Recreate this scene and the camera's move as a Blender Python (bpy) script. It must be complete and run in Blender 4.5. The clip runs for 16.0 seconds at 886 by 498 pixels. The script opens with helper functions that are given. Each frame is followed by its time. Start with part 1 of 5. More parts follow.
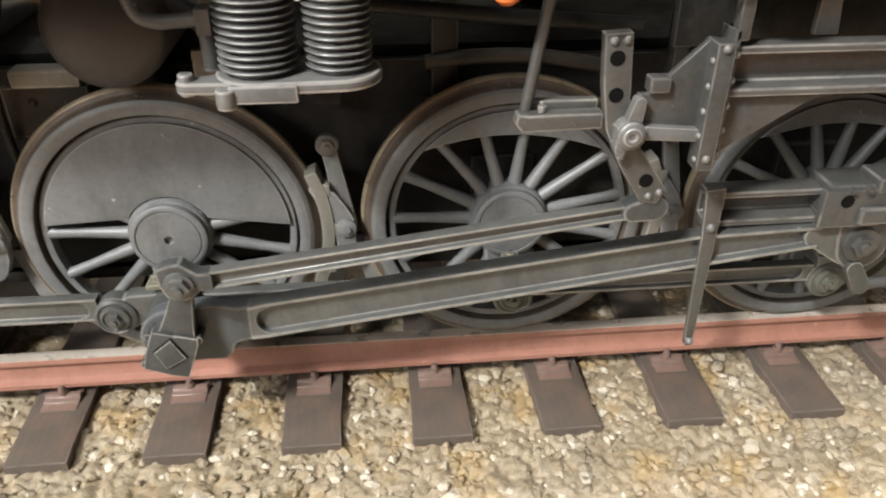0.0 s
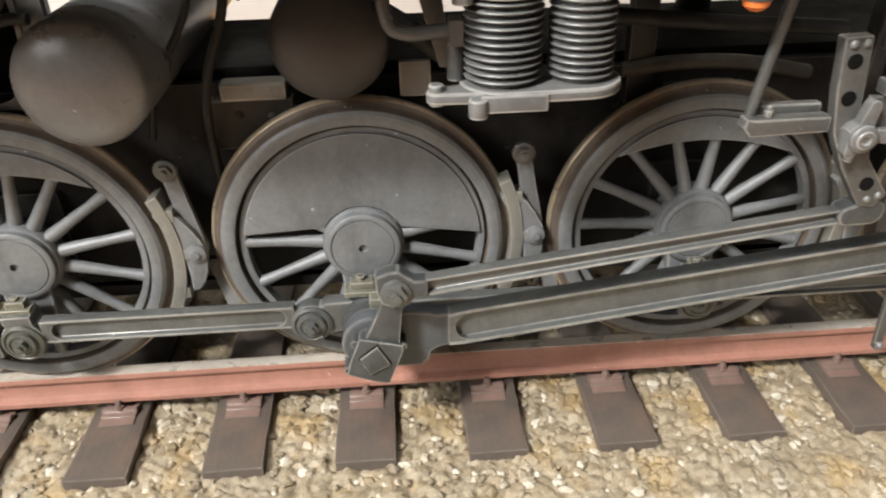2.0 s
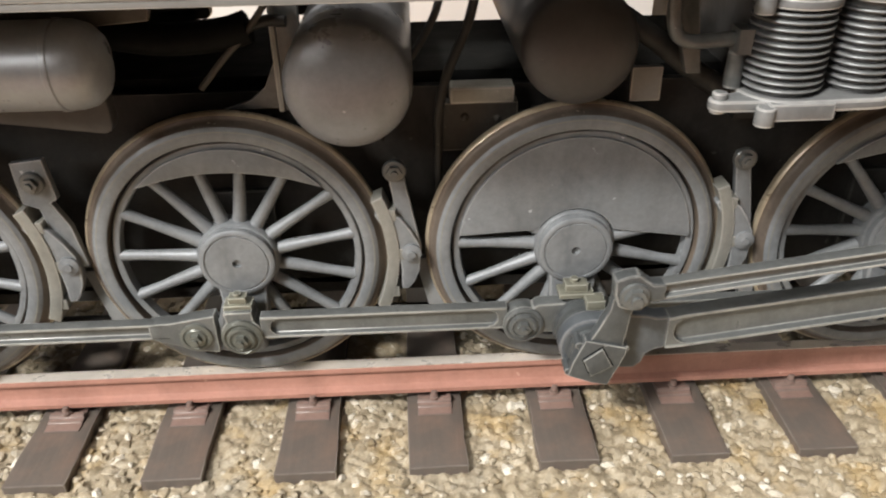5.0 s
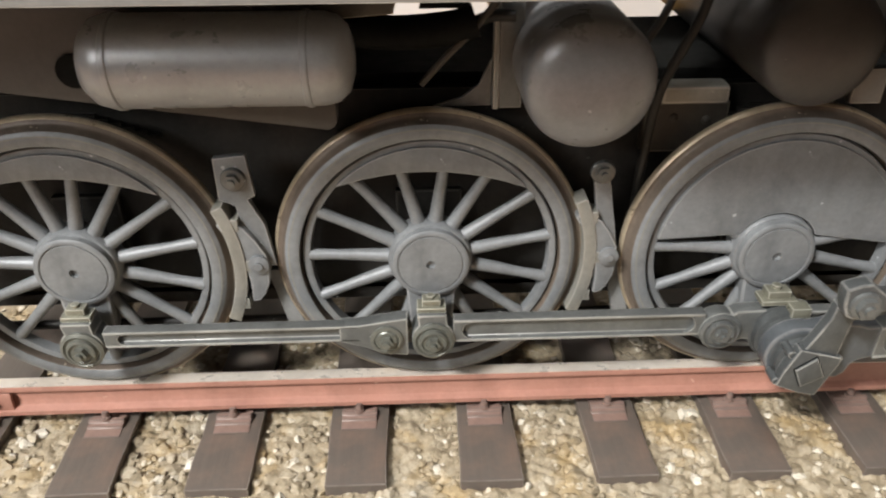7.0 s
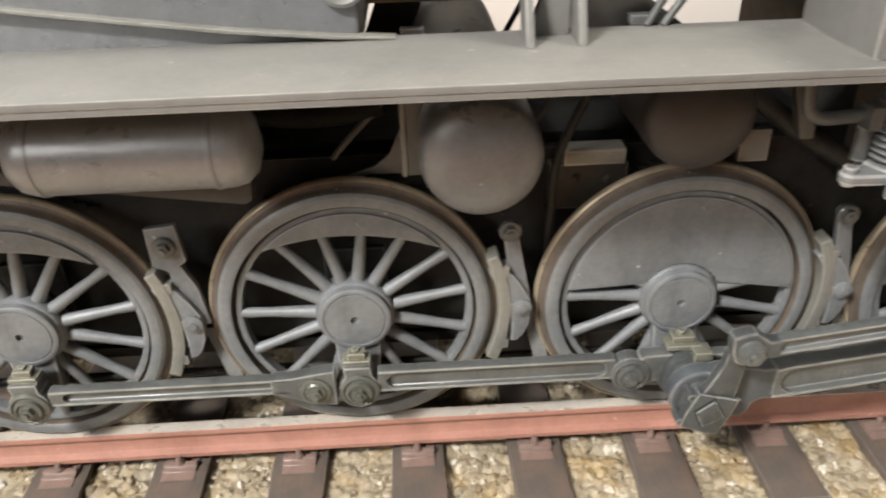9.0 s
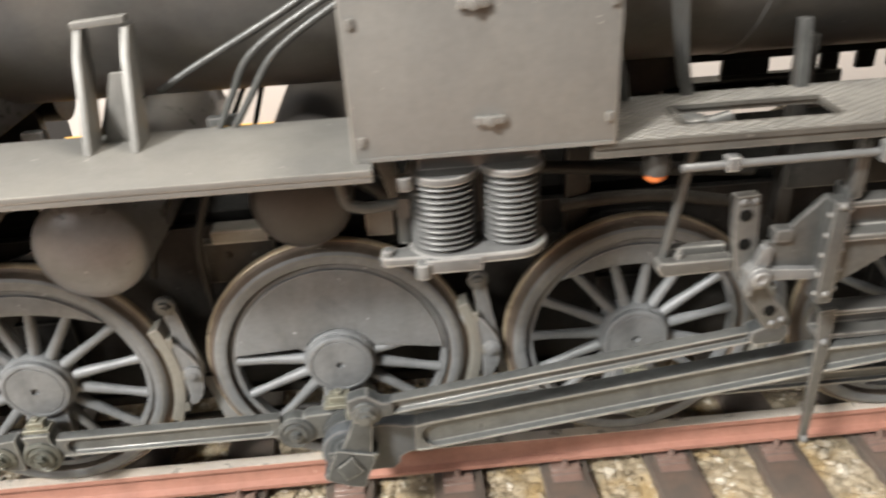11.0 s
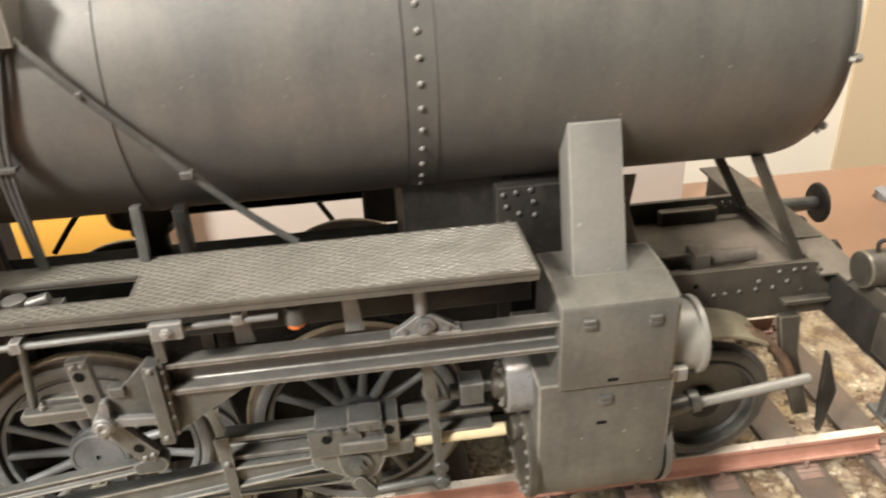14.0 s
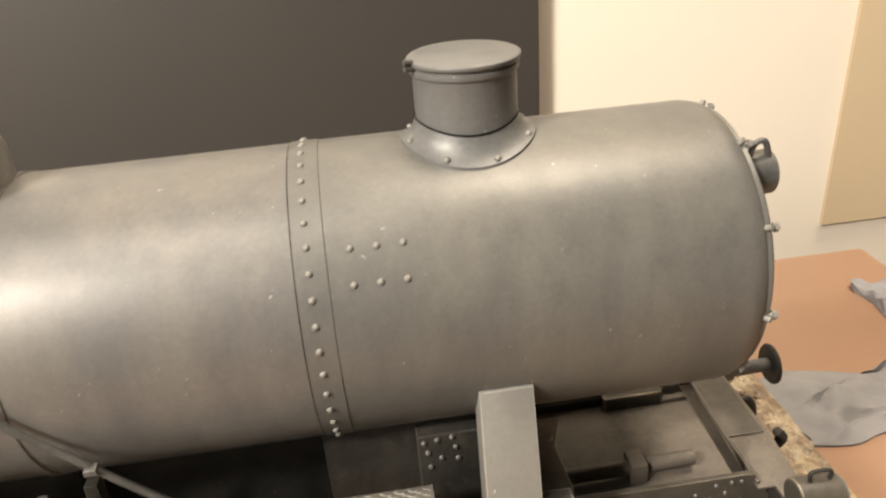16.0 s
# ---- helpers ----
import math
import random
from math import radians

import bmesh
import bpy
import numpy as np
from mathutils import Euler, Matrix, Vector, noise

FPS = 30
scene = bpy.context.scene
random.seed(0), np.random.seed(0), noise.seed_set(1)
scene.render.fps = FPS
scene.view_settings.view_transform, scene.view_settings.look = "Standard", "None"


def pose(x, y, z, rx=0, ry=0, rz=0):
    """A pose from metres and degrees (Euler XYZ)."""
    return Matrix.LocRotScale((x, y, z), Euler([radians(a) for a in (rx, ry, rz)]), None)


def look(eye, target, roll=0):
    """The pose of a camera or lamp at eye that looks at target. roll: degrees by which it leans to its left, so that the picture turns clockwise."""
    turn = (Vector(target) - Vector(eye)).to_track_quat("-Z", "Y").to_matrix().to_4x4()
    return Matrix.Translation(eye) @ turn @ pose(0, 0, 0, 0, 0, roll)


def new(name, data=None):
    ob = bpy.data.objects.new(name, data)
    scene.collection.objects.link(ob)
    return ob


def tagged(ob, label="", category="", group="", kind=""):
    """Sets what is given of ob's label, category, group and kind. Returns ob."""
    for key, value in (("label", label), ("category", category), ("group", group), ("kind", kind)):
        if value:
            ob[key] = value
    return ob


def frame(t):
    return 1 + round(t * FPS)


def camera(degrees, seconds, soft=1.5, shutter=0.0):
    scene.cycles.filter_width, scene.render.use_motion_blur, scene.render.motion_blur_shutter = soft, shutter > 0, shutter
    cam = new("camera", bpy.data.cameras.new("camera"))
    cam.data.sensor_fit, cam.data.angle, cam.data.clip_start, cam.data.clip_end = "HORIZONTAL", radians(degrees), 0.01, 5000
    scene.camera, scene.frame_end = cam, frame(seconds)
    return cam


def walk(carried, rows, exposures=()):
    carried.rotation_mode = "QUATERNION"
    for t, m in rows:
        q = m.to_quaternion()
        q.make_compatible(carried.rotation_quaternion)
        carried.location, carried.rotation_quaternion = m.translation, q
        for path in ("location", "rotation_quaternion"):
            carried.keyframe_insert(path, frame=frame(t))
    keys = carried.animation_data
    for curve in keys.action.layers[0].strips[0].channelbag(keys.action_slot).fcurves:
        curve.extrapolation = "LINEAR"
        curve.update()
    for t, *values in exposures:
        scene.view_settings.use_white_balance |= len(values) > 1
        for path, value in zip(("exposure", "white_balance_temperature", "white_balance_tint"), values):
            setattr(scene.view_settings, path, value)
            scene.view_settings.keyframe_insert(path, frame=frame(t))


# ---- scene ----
# The subject is a 1:35 scale model: sizes below are written in full-size metres and laid out at K.
K = 1 / 35.0
cam = camera(60.8, 16.0, soft=2.0, shutter=0.5)
PATH = [
    (0, (0.996, -4.067, 2.554), (1.165, -2.369, 1.51), 0.2),
    (0.5, (0.847, -4.085, 2.61), (1.003, -2.38, 1.576), -0.4),
    (1, (0.633, -4.109, 2.673), (0.774, -2.404, 1.637), -0.8),
    (1.5, (0.361, -4.06, 2.564), (0.482, -2.348, 1.537), -1.2),
    (2, (0.2, -4.028, 2.571), (0.301, -2.314, 1.546), -1.5),
    (2.5, (-0.002, -3.952, 2.61), (0.082, -2.244, 1.573), -1.9),
    (3, (-0.067, -3.943, 2.578), (-0.001, -2.237, 1.536), -1.9),
    (3.5, (-0.265, -3.965, 2.597), (-0.193, -2.258, 1.557), -1.5),
    (5.8, (-1.161, -3.994, 2.679), (-1.092, -2.28, 1.651), -0.8),
    (6, (-1.286, -3.911, 2.717), (-1.211, -2.208, 1.672), -0.6),
    (6.5, (-1.485, -3.874, 2.664), (-1.422, -2.173, 1.614), -0.5),
    (7, (-1.708, -3.841, 2.619), (-1.642, -2.137, 1.574), -0.2),
    (7.5, (-1.846, -3.755, 2.621), (-1.779, -2.058, 1.564), -0.4),
    (8, (-1.899, -3.807, 2.891), (-1.847, -2.103, 1.846), -0.9),
    (8.2, (-1.837, -3.819, 2.898), (-1.787, -2.114, 1.855), -1.1),
    (10.3, (-0.272, -4.15, 3.111), (-0.194, -2.406, 2.134), -2.9),
    (10.5, (-0.128, -4.148, 3.153), (-0.056, -2.404, 2.177), -3.2),
    (11, (0.451, -4.24, 3.217), (0.53, -2.485, 2.261), -3.5),
    (11.5, (1.182, -4.423, 3.502), (1.298, -2.671, 2.544), -3.6),
    (12, (1.701, -4.484, 3.618), (1.84, -2.716, 2.693), -3.5),
    (12.5, (2.128, -4.456, 3.661), (2.294, -2.679, 2.758), -3.1),
    (13, (2.498, -4.508, 3.757), (2.697, -2.736, 2.851), -2.8),
    (13.5, (2.907, -4.643, 3.836), (3.115, -2.878, 2.919), -2.6),
    (14, (3.47, -4.702, 4.051), (3.663, -2.955, 3.098), -2.7),
    (14.5, (3.864, -4.569, 4.429), (4.039, -2.841, 3.436), -3.4),
    (15, (3.918, -4.451, 4.69), (4.095, -2.712, 3.718), -3.5),
    (15.5, (3.972, -4.278, 5.083), (4.152, -2.528, 4.131), -3.8),
    (16, (4.162, -4.077, 5.267), (4.337, -2.316, 4.335), -4.5),
]
walk(cam, [(t, look(Vector(eye) * K, Vector(target) * K, roll)) for t, eye, target, roll in PATH],
     exposures=[(0.0, -0.25, 6600, 10), (3.5, -0.21, 6500, 10), (7.5, -0.28, 6450, 10), (10.5, -0.12, 6650, 10), (11.7, -0.02, 6600, 10), (12.7, 0.0, 7000, 10), (13.5, 0.03, 7080, 10), (15.0, -0.02, 7270, 11), (16.0, -0.12, 7650, 12)])

# ---- light: a closed room with unseen area lamps ----
world = bpy.data.worlds.new("world")
scene.world = world
world.use_nodes = True
world.node_tree.nodes["Background"].inputs[0].default_value = (0.9, 0.85, 0.78, 1)
world.node_tree.nodes["Background"].inputs[1].default_value = 0.15


def unseen_lamp(x, y, z, sx, sy, watts, color, aim=(1, 0, 1)):
    data = bpy.data.lights.new("unseen_light", "AREA")
    data.shape, data.size, data.size_y, data.energy, data.color = "RECTANGLE", sx * K, sy * K, watts, color
    ob = new("unseen_light", data)
    ob.matrix_world = look(Vector((x, y, z)) * K, Vector(aim) * K)
    return ob


# Unseen lamps set to suit shadows and highlights: main, low fill, overhead
unseen_lamp(-17.0, -18.0, 25.0, 5.0, 3.2, 20.5, (1.0, 0.99, 0.975))
unseen_lamp(-40.0, -44.0, 30.0, 20.0, 12.0, 17.0, (1.0, 0.99, 0.975))
unseen_lamp(-10.0, -15.0, 55.0, 14.0, 6.0, 13.0, (1.0, 0.98, 0.95))
# Added lamp that brightens the back wall; no fixture is known there
unseen_lamp(22.0, 4.0, 56.0, 20.0, 8.0, 34.0, (1.0, 0.93, 0.84), (24, 14, 8))

# ---- materials ----


class Mat:
    """A small builder for node materials; sizes are in full-size metres of the subject."""

    def __init__(self, name):
        self.m = bpy.data.materials.new(name)
        self.m.use_nodes = True
        self.t = self.m.node_tree
        self.b = self.t.nodes["Principled BSDF"]
        self.co = self.t.nodes.new("ShaderNodeTexCoord").outputs["Object"]

    def node(self, kind, **values):
        n = self.t.nodes.new(kind)
        for key, v in values.items():
            n.inputs[key.replace("_", " ")].default_value = v
        return n

    def link(self, a, b):
        self.t.links.new(a, b)

    def noise(self, size, detail=4.0, rough=0.6, stretch=(1, 1, 1)):
        mp = self.t.nodes.new("ShaderNodeMapping")
        s = 1.0 / (size * K)
        mp.inputs["Scale"].default_value = [s * v for v in stretch]
        self.link(self.co, mp.inputs["Vector"])
        n = self.node("ShaderNodeTexNoise", Scale=1.0, Detail=detail, Roughness=rough)
        self.link(mp.outputs[0], n.inputs["Vector"])
        return n.outputs["Fac"]

    def ramp(self, fac, stops):
        r = self.t.nodes.new("ShaderNodeValToRGB")
        e = r.color_ramp.elements
        while len(e) < len(stops):
            e.new(0.5)
        for el, (p, c) in zip(e, stops):
            el.position = p
            el.color = (*c, 1) if len(c) == 3 else (c[0], c[0], c[0], 1)
        self.link(fac, r.inputs[0])
        return r.outputs[0]

    def mix(self, fac, a, b, mode="MIX"):
        n = self.t.nodes.new("ShaderNodeMix")
        n.data_type, n.blend_type = "RGBA", mode
        for sock, v in ((n.inputs[0], fac), (n.inputs[6], a), (n.inputs[7], b)):
            if isinstance(v, (int, float)):
                sock.default_value = v
            elif isinstance(v, tuple):
                sock.default_value = (*v, 1)
            else:
                self.link(v, sock)
        return n.outputs[2]

    def bump(self, height, depth, strength=0.6):
        n = self.node("ShaderNodeBump", Strength=strength, Distance=depth * K)
        self.link(height, n.inputs["Height"])
        self.link(n.outputs[0], self.b.inputs["Normal"])

    def out(self, color=None, rough=None, metal=0.0, spec=None):
        for key, v in (("Base Color", color), ("Roughness", rough), ("Metallic", metal), ("Specular IOR Level", spec)):
            if v is None:
                continue
            if isinstance(v, (int, float)):
                self.b.inputs[key].default_value = v
            elif isinstance(v, tuple):
                self.b.inputs[key].default_value = (*v, 1)
            else:
                self.link(v, self.b.inputs[key])
        return self.m


def weathered(name, base, worn, dust, rough=0.5, metal=0.0, grain=0.03, dust_amount=0.5, streak=False, relief=0.003, spec=0.5, mottle=1.0, uneven=0.1):
    """Paint with soft blotches, run-down streaks, fine speckle and dust in patches."""
    m = Mat(name)
    big = m.noise(0.5, 5.0, 0.62, (1, 1, 0.35) if streak else (1, 1, 1))
    mid = m.noise(0.17, 8.0, 0.68, (1, 1, 0.6))
    runs = m.noise(0.11, 5.0, 0.6, (1, 1, 0.12))
    fine = m.noise(grain, 4.0, 0.75)
    color = m.mix(m.ramp(big, [(0.38, (0,)), (0.62, (1,))]), base, dust)
    color = m.mix(1 - dust_amount, color, base)
    color = m.mix(0.9 * mottle, color, m.ramp(mid, [(0.32, (0.5,)), (0.5, (0.9,)), (0.64, (1.0,))]), "MULTIPLY")
    color = m.mix(0.7 * mottle, color, m.ramp(runs, [(0.36, (0.68,)), (0.58, (1.0,))]), "MULTIPLY")
    bright = m.ramp(m.noise(0.075, 7.0, 0.75), [(0.54, (0,)), (0.72, (0.7 * mottle,))])
    color = m.mix(bright, color, dust)
    color = m.mix(0.1 + 0.2 * mottle, color, m.ramp(fine, [(0.3, (0.15,)), (0.72, (0.85,))]), "SOFT_LIGHT")
    speck = m.ramp(m.noise(0.045, 2.0, 0.5), [(0.745, (0,)), (0.77, (1,))])
    color = m.mix(speck, color, worn)
    m.bump(m.noise(0.05, 6.0, 0.75), relief, 0.6)
    r = m.ramp(m.noise(0.16, 5.0, 0.7), [(0.3, (rough - uneven,)), (0.7, (rough + uneven,))])
    return m.out(color, r, metal, spec)


GREY = weathered("weathered_grey_paint", (0.090, 0.092, 0.088), (0.256, 0.260, 0.254), (0.132, 0.132, 0.123), 0.4, metal=0.35, mottle=0.6)
PANEL = weathered("grey_sheet_metal_paint", (0.17, 0.166, 0.154), (0.34, 0.325, 0.29), (0.2, 0.193, 0.174), 0.46, metal=0.1, dust_amount=0.6, mottle=0.2, uneven=0.05)
LID = weathered("dusty_olive_lid_paint", (0.18, 0.171, 0.141), (0.34, 0.31, 0.24), (0.235, 0.217, 0.168), 0.46, metal=0.1, dust_amount=0.7, mottle=0.25, uneven=0.05)
PLATEG = weathered("dark_grey_plate_paint", (0.085, 0.082, 0.074), (0.28, 0.27, 0.24), (0.125, 0.118, 0.101), 0.54, metal=0.15, dust_amount=0.6, mottle=0.5, uneven=0.06)
DRUM = weathered("satin_grey_drum_paint", (0.195, 0.196, 0.2), (0.36, 0.36, 0.352), (0.225, 0.226, 0.227), 0.3, metal=0.25, mottle=0.3, uneven=0.05)
TANKM = weathered("pale_grey_tank_paint", (0.285, 0.292, 0.297), (0.44, 0.44, 0.43), (0.325, 0.33, 0.33), 0.3, metal=0.28, mottle=0.3, uneven=0.05)
# Darker copy of the drum paint: the recessed drum's shade put into colour
DIMDRUM = weathered("shaded_drum_paint", (0.046, 0.042, 0.039), (0.2, 0.19, 0.17), (0.062, 0.057, 0.052), 0.45, metal=0.15, mottle=0.25, uneven=0.03)
WHEELP = weathered("blue_grey_wheel_paint", (0.18, 0.189, 0.193), (0.407, 0.419, 0.422), (0.222, 0.226, 0.224), 0.48, metal=0.18, mottle=0.55, uneven=0.07)
BOILER = weathered("boiler_grey_paint", (0.112, 0.11, 0.107), (0.25, 0.245, 0.23), (0.152, 0.144, 0.131), 0.42, metal=0.2, streak=True, relief=0.0006, mottle=0.22, dust_amount=0.85, uneven=0.025)
SMOKE = weathered("smokebox_grey_paint", (0.1, 0.1, 0.095), (0.23, 0.228, 0.212), (0.135, 0.131, 0.118), 0.43, metal=0.18, streak=True, relief=0.0006, mottle=0.25, dust_amount=0.8, uneven=0.03)
RIBM = weathered("rubbed_tread_rib", (0.115, 0.109, 0.095), (0.32, 0.305, 0.267), (0.168, 0.159, 0.138), 0.46, metal=0.25, mottle=0.6)
TREAD = weathered("dusty_tread_plate", (0.075, 0.071, 0.063), (0.22, 0.21, 0.185), (0.112, 0.105, 0.09), 0.5, metal=0.15, dust_amount=0.6, mottle=0.5, uneven=0.04)
RODS = weathered("oily_steel_rods", (0.132, 0.137, 0.132), (0.37, 0.374, 0.355), (0.182, 0.186, 0.175), 0.36, metal=0.4, mottle=0.5)
CRANK = weathered("dark_oily_crank", (0.077, 0.083, 0.085), (0.271, 0.275, 0.269), (0.113, 0.117, 0.112), 0.38, metal=0.35, mottle=0.6)
BLOCKM = weathered("blue_grey_rod_block", (0.088, 0.097, 0.106), (0.265, 0.270, 0.271), (0.119, 0.127, 0.132), 0.4, metal=0.3, mottle=0.4)
SHOE = weathered("pale_worn_iron_and_highlight", (0.216, 0.208, 0.180), (0.336, 0.328, 0.288), (0.264, 0.254, 0.222), 0.46, metal=0.2, mottle=0.4)
PUMPM = weathered("dull_silver_casting", (0.159, 0.160, 0.156), (0.352, 0.350, 0.340), (0.210, 0.211, 0.203), 0.46, metal=0.25, mottle=0.4)
GIRDER = weathered("grey_girder_paint", (0.098, 0.097, 0.092), (0.25, 0.245, 0.225), (0.135, 0.133, 0.121), 0.4, metal=0.25, mottle=0.45)
OILCUP = weathered("olive_greasy_brass", (0.2, 0.193, 0.145), (0.4, 0.39, 0.31), (0.27, 0.262, 0.205), 0.36, metal=0.4, mottle=0.6)
ASHM = weathered("grimy_ashpan_paint", (0.04, 0.037, 0.034), (0.12, 0.115, 0.1), (0.062, 0.058, 0.052), 0.5, mottle=0.4)
PINM = weathered("olive_oily_pin", (0.135, 0.138, 0.118), (0.36, 0.355, 0.3), (0.19, 0.19, 0.158), 0.34, metal=0.35, mottle=0.5)
RUSTY = weathered("crusted_rust", (0.085, 0.05, 0.032), (0.36, 0.26, 0.16), (0.2, 0.12, 0.07), 0.7, mottle=1.0, relief=0.012)
# Dark metal; on hidden parts the shade is put into this colour too
DARK = weathered("dark_frame_with_shade", (0.02, 0.0188, 0.0168), (0.06, 0.056, 0.05), (0.036, 0.033, 0.029), 0.5, spec=0.25)
# Frame grime; the rear cylinder cover uses it for shade
BROWN = weathered("grimy_brown_with_shade", (0.046, 0.041, 0.034), (0.17, 0.155, 0.12), (0.082, 0.073, 0.058), 0.5, spec=0.3, mottle=0.6)
TAN = weathered("dusty_tan_paint", (0.158, 0.141, 0.097), (0.29, 0.263, 0.19), (0.194, 0.171, 0.117), 0.6, mottle=0.5)
TYRE = weathered("worn_brown_tread", (0.12, 0.095, 0.075), (0.4, 0.34, 0.26), (0.2, 0.16, 0.12), 0.45, metal=0.15, mottle=0.6)
TIP = weathered("rubbed_tan_flange_tip", (0.4, 0.33, 0.23), (0.6, 0.54, 0.42), (0.52, 0.44, 0.32), 0.34, metal=0.4, mottle=0.6)
PLATE = weathered("rust_stained_tie_plate", (0.175, 0.118, 0.096), (0.27, 0.19, 0.16), (0.235, 0.145, 0.115), 0.5, mottle=0.3)
RUST = weathered("pink_rust_rail", (0.34, 0.165, 0.12), (0.45, 0.26, 0.2), (0.42, 0.215, 0.16), 0.5, mottle=0.35)
RAILTOP = weathered("polished_rail_head", (0.72, 0.66, 0.58), (0.8, 0.75, 0.67), (0.6, 0.51, 0.42), 0.32, metal=0.4, mottle=0.25)
CHIMM = weathered("blue_grey_chimney_paint", (0.112, 0.115, 0.115), (0.3, 0.3, 0.29), (0.145, 0.145, 0.14), 0.46, metal=0.2, mottle=0.3, streak=True, uneven=0.04)
DECKM = weathered("dusty_brown_deck", (0.082, 0.07, 0.058), (0.21, 0.184, 0.15), (0.12, 0.101, 0.083), 0.6, mottle=0.7)
CREAM = weathered("pale_cream_rod", (0.6, 0.53, 0.35), (0.75, 0.7, 0.52), (0.52, 0.44, 0.28), 0.4, mottle=0.3)
ORANGE = weathered("orange_glass_paint", (0.75, 0.2, 0.05), (0.85, 0.4, 0.15), (0.6, 0.17, 0.05), 0.25, mottle=0.2)
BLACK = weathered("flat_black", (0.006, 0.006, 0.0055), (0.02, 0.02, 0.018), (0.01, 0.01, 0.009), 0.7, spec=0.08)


def sleeper_material():
    m = Mat("dark_stained_sleeper")
    grain = m.noise(0.03, 5.0, 0.65, (0.9, 0.08, 1))
    big = m.noise(0.3, 5.0, 0.65)
    c = m.mix(m.ramp(grain, [(0.3, (0,)), (0.7, (1,))]), (0.09, 0.074, 0.062), (0.1, 0.083, 0.07))
    c = m.mix(m.ramp(big, [(0.46, (0,)), (0.68, (0.7,))]), c, (0.155, 0.105, 0.08))
    c = m.mix(m.ramp(m.noise(0.045, 2.0, 0.5), [(0.74, (0,)), (0.77, (1,))]), c, (0.3, 0.27, 0.22))
    m.bump(grain, 0.006, 0.5)
    return m.out(c, 0.38, 0.0, 0.35)


def ballast_material(name, tone_of):
    m = Mat(name)
    if tone_of == "stone":
        src = m.t.nodes.new("ShaderNodeNewGeometry").outputs["Random Per Island"]
    else:
        v = m.t.nodes.new("ShaderNodeTexVoronoi")
        v.inputs["Scale"].default_value = 1 / (0.055 * K)
        m.link(m.co, v.inputs["Vector"])
        src = m.mix(0.5, v.outputs["Color"], m.noise(0.05, 6.0, 0.7))
    tone = m.ramp(src, [(0.1, (0.21, 0.17, 0.113)), (0.35, (0.25, 0.2, 0.131)), (0.55, (0.31, 0.253, 0.171)),
                        (0.75, (0.38, 0.32, 0.23)), (0.9, (0.55, 0.5, 0.41))])
    c = m.mix(m.ramp(m.noise(0.3, 4.0), [(0.52, (0,)), (0.66, (0.6,))]), tone, (0.37, 0.25, 0.1))
    c = m.mix(m.ramp(m.noise(0.8, 4.0), [(0.5, (0,)), (0.68, (0.5,))]), c, (0.26, 0.235, 0.19))
    c = m.mix(m.ramp(m.noise(0.045, 4.0, 0.6), [(0.62, (0,)), (0.72, (0.55,))]), c, (0.5, 0.44, 0.34))
    c = m.mix(0.4, c, m.ramp(m.noise(0.016, 4.0), [(0.3, (0.2,)), (0.7, (0.8,))]), "SOFT_LIGHT")
    sep = m.t.nodes.new("ShaderNodeSeparateXYZ")
    m.link(m.co, sep.inputs[0])
    end = m.t.nodes.new("ShaderNodeMapRange")
    end.inputs[1].default_value, end.inputs[2].default_value = 4.6 * K, 6.2 * K
    m.link(sep.outputs[0], end.inputs[0])
    rusty = m.mix(1.0, m.ramp(m.noise(0.22, 6.0, 0.7), [(0.42, (0,)), (0.56, (0.85,))]), end.outputs[0], "MULTIPLY")
    c = m.mix(rusty, c, (0.1, 0.058, 0.034))
    m.bump(m.noise(0.02, 5.0, 0.7), 0.008, 0.8)
    return m.out(c, 0.42, 0.0, 0.5)


def plain(name, base, other, size, rough=0.6, relief=0.0, metal=0.0, stretch=(1, 1, 1)):
    m = Mat(name)
    f = m.noise(size, 5.0, 0.6, stretch)
    c = m.mix(m.ramp(f, [(0.3, (0,)), (0.7, (1,))]), base, other)
    if relief:
        m.bump(f, relief)
    return m.out(c, rough, metal)


def rubbed(mat, base, bright):
    """The rubbed edges of a painted part: bare lighter metal that comes and goes."""
    m = Mat(mat.name + "_worn_edge")
    c = m.mix(m.ramp(m.noise(0.35, 6.0, 0.72), [(0.38, (0,)), (0.74, (1,))]), base, bright)
    WORN[mat.name] = m.out(c, 0.38, 0.3)


WORN = {}
rubbed(GREY, (0.1, 0.098, 0.093), (0.32, 0.314, 0.296))
rubbed(PANEL, (0.22, 0.214, 0.195), (0.42, 0.405, 0.36))
rubbed(LID, (0.24, 0.22, 0.17), (0.5, 0.46, 0.36))
rubbed(PLATEG, (0.13, 0.126, 0.113), (0.36, 0.345, 0.305))
rubbed(WHEELP, (0.25, 0.255, 0.255), (0.42, 0.42, 0.41))
rubbed(RODS, (0.2, 0.2, 0.186), (0.45, 0.445, 0.41))
rubbed(CRANK, (0.11, 0.112, 0.108), (0.46, 0.455, 0.42))
rubbed(BLOCKM, (0.115, 0.12, 0.124), (0.3, 0.302, 0.298))
rubbed(SHOE, (0.26, 0.25, 0.22), (0.42, 0.405, 0.36))
rubbed(PUMPM, (0.29, 0.285, 0.272), (0.5, 0.49, 0.46))
rubbed(GIRDER, (0.14, 0.137, 0.127), (0.42, 0.41, 0.375))
rubbed(OILCUP, (0.26, 0.255, 0.21), (0.52, 0.51, 0.43))
rubbed(PLATE, (0.14, 0.108, 0.092), (0.19, 0.148, 0.126))
rubbed(BROWN, (0.08, 0.072, 0.06), (0.22, 0.2, 0.155))
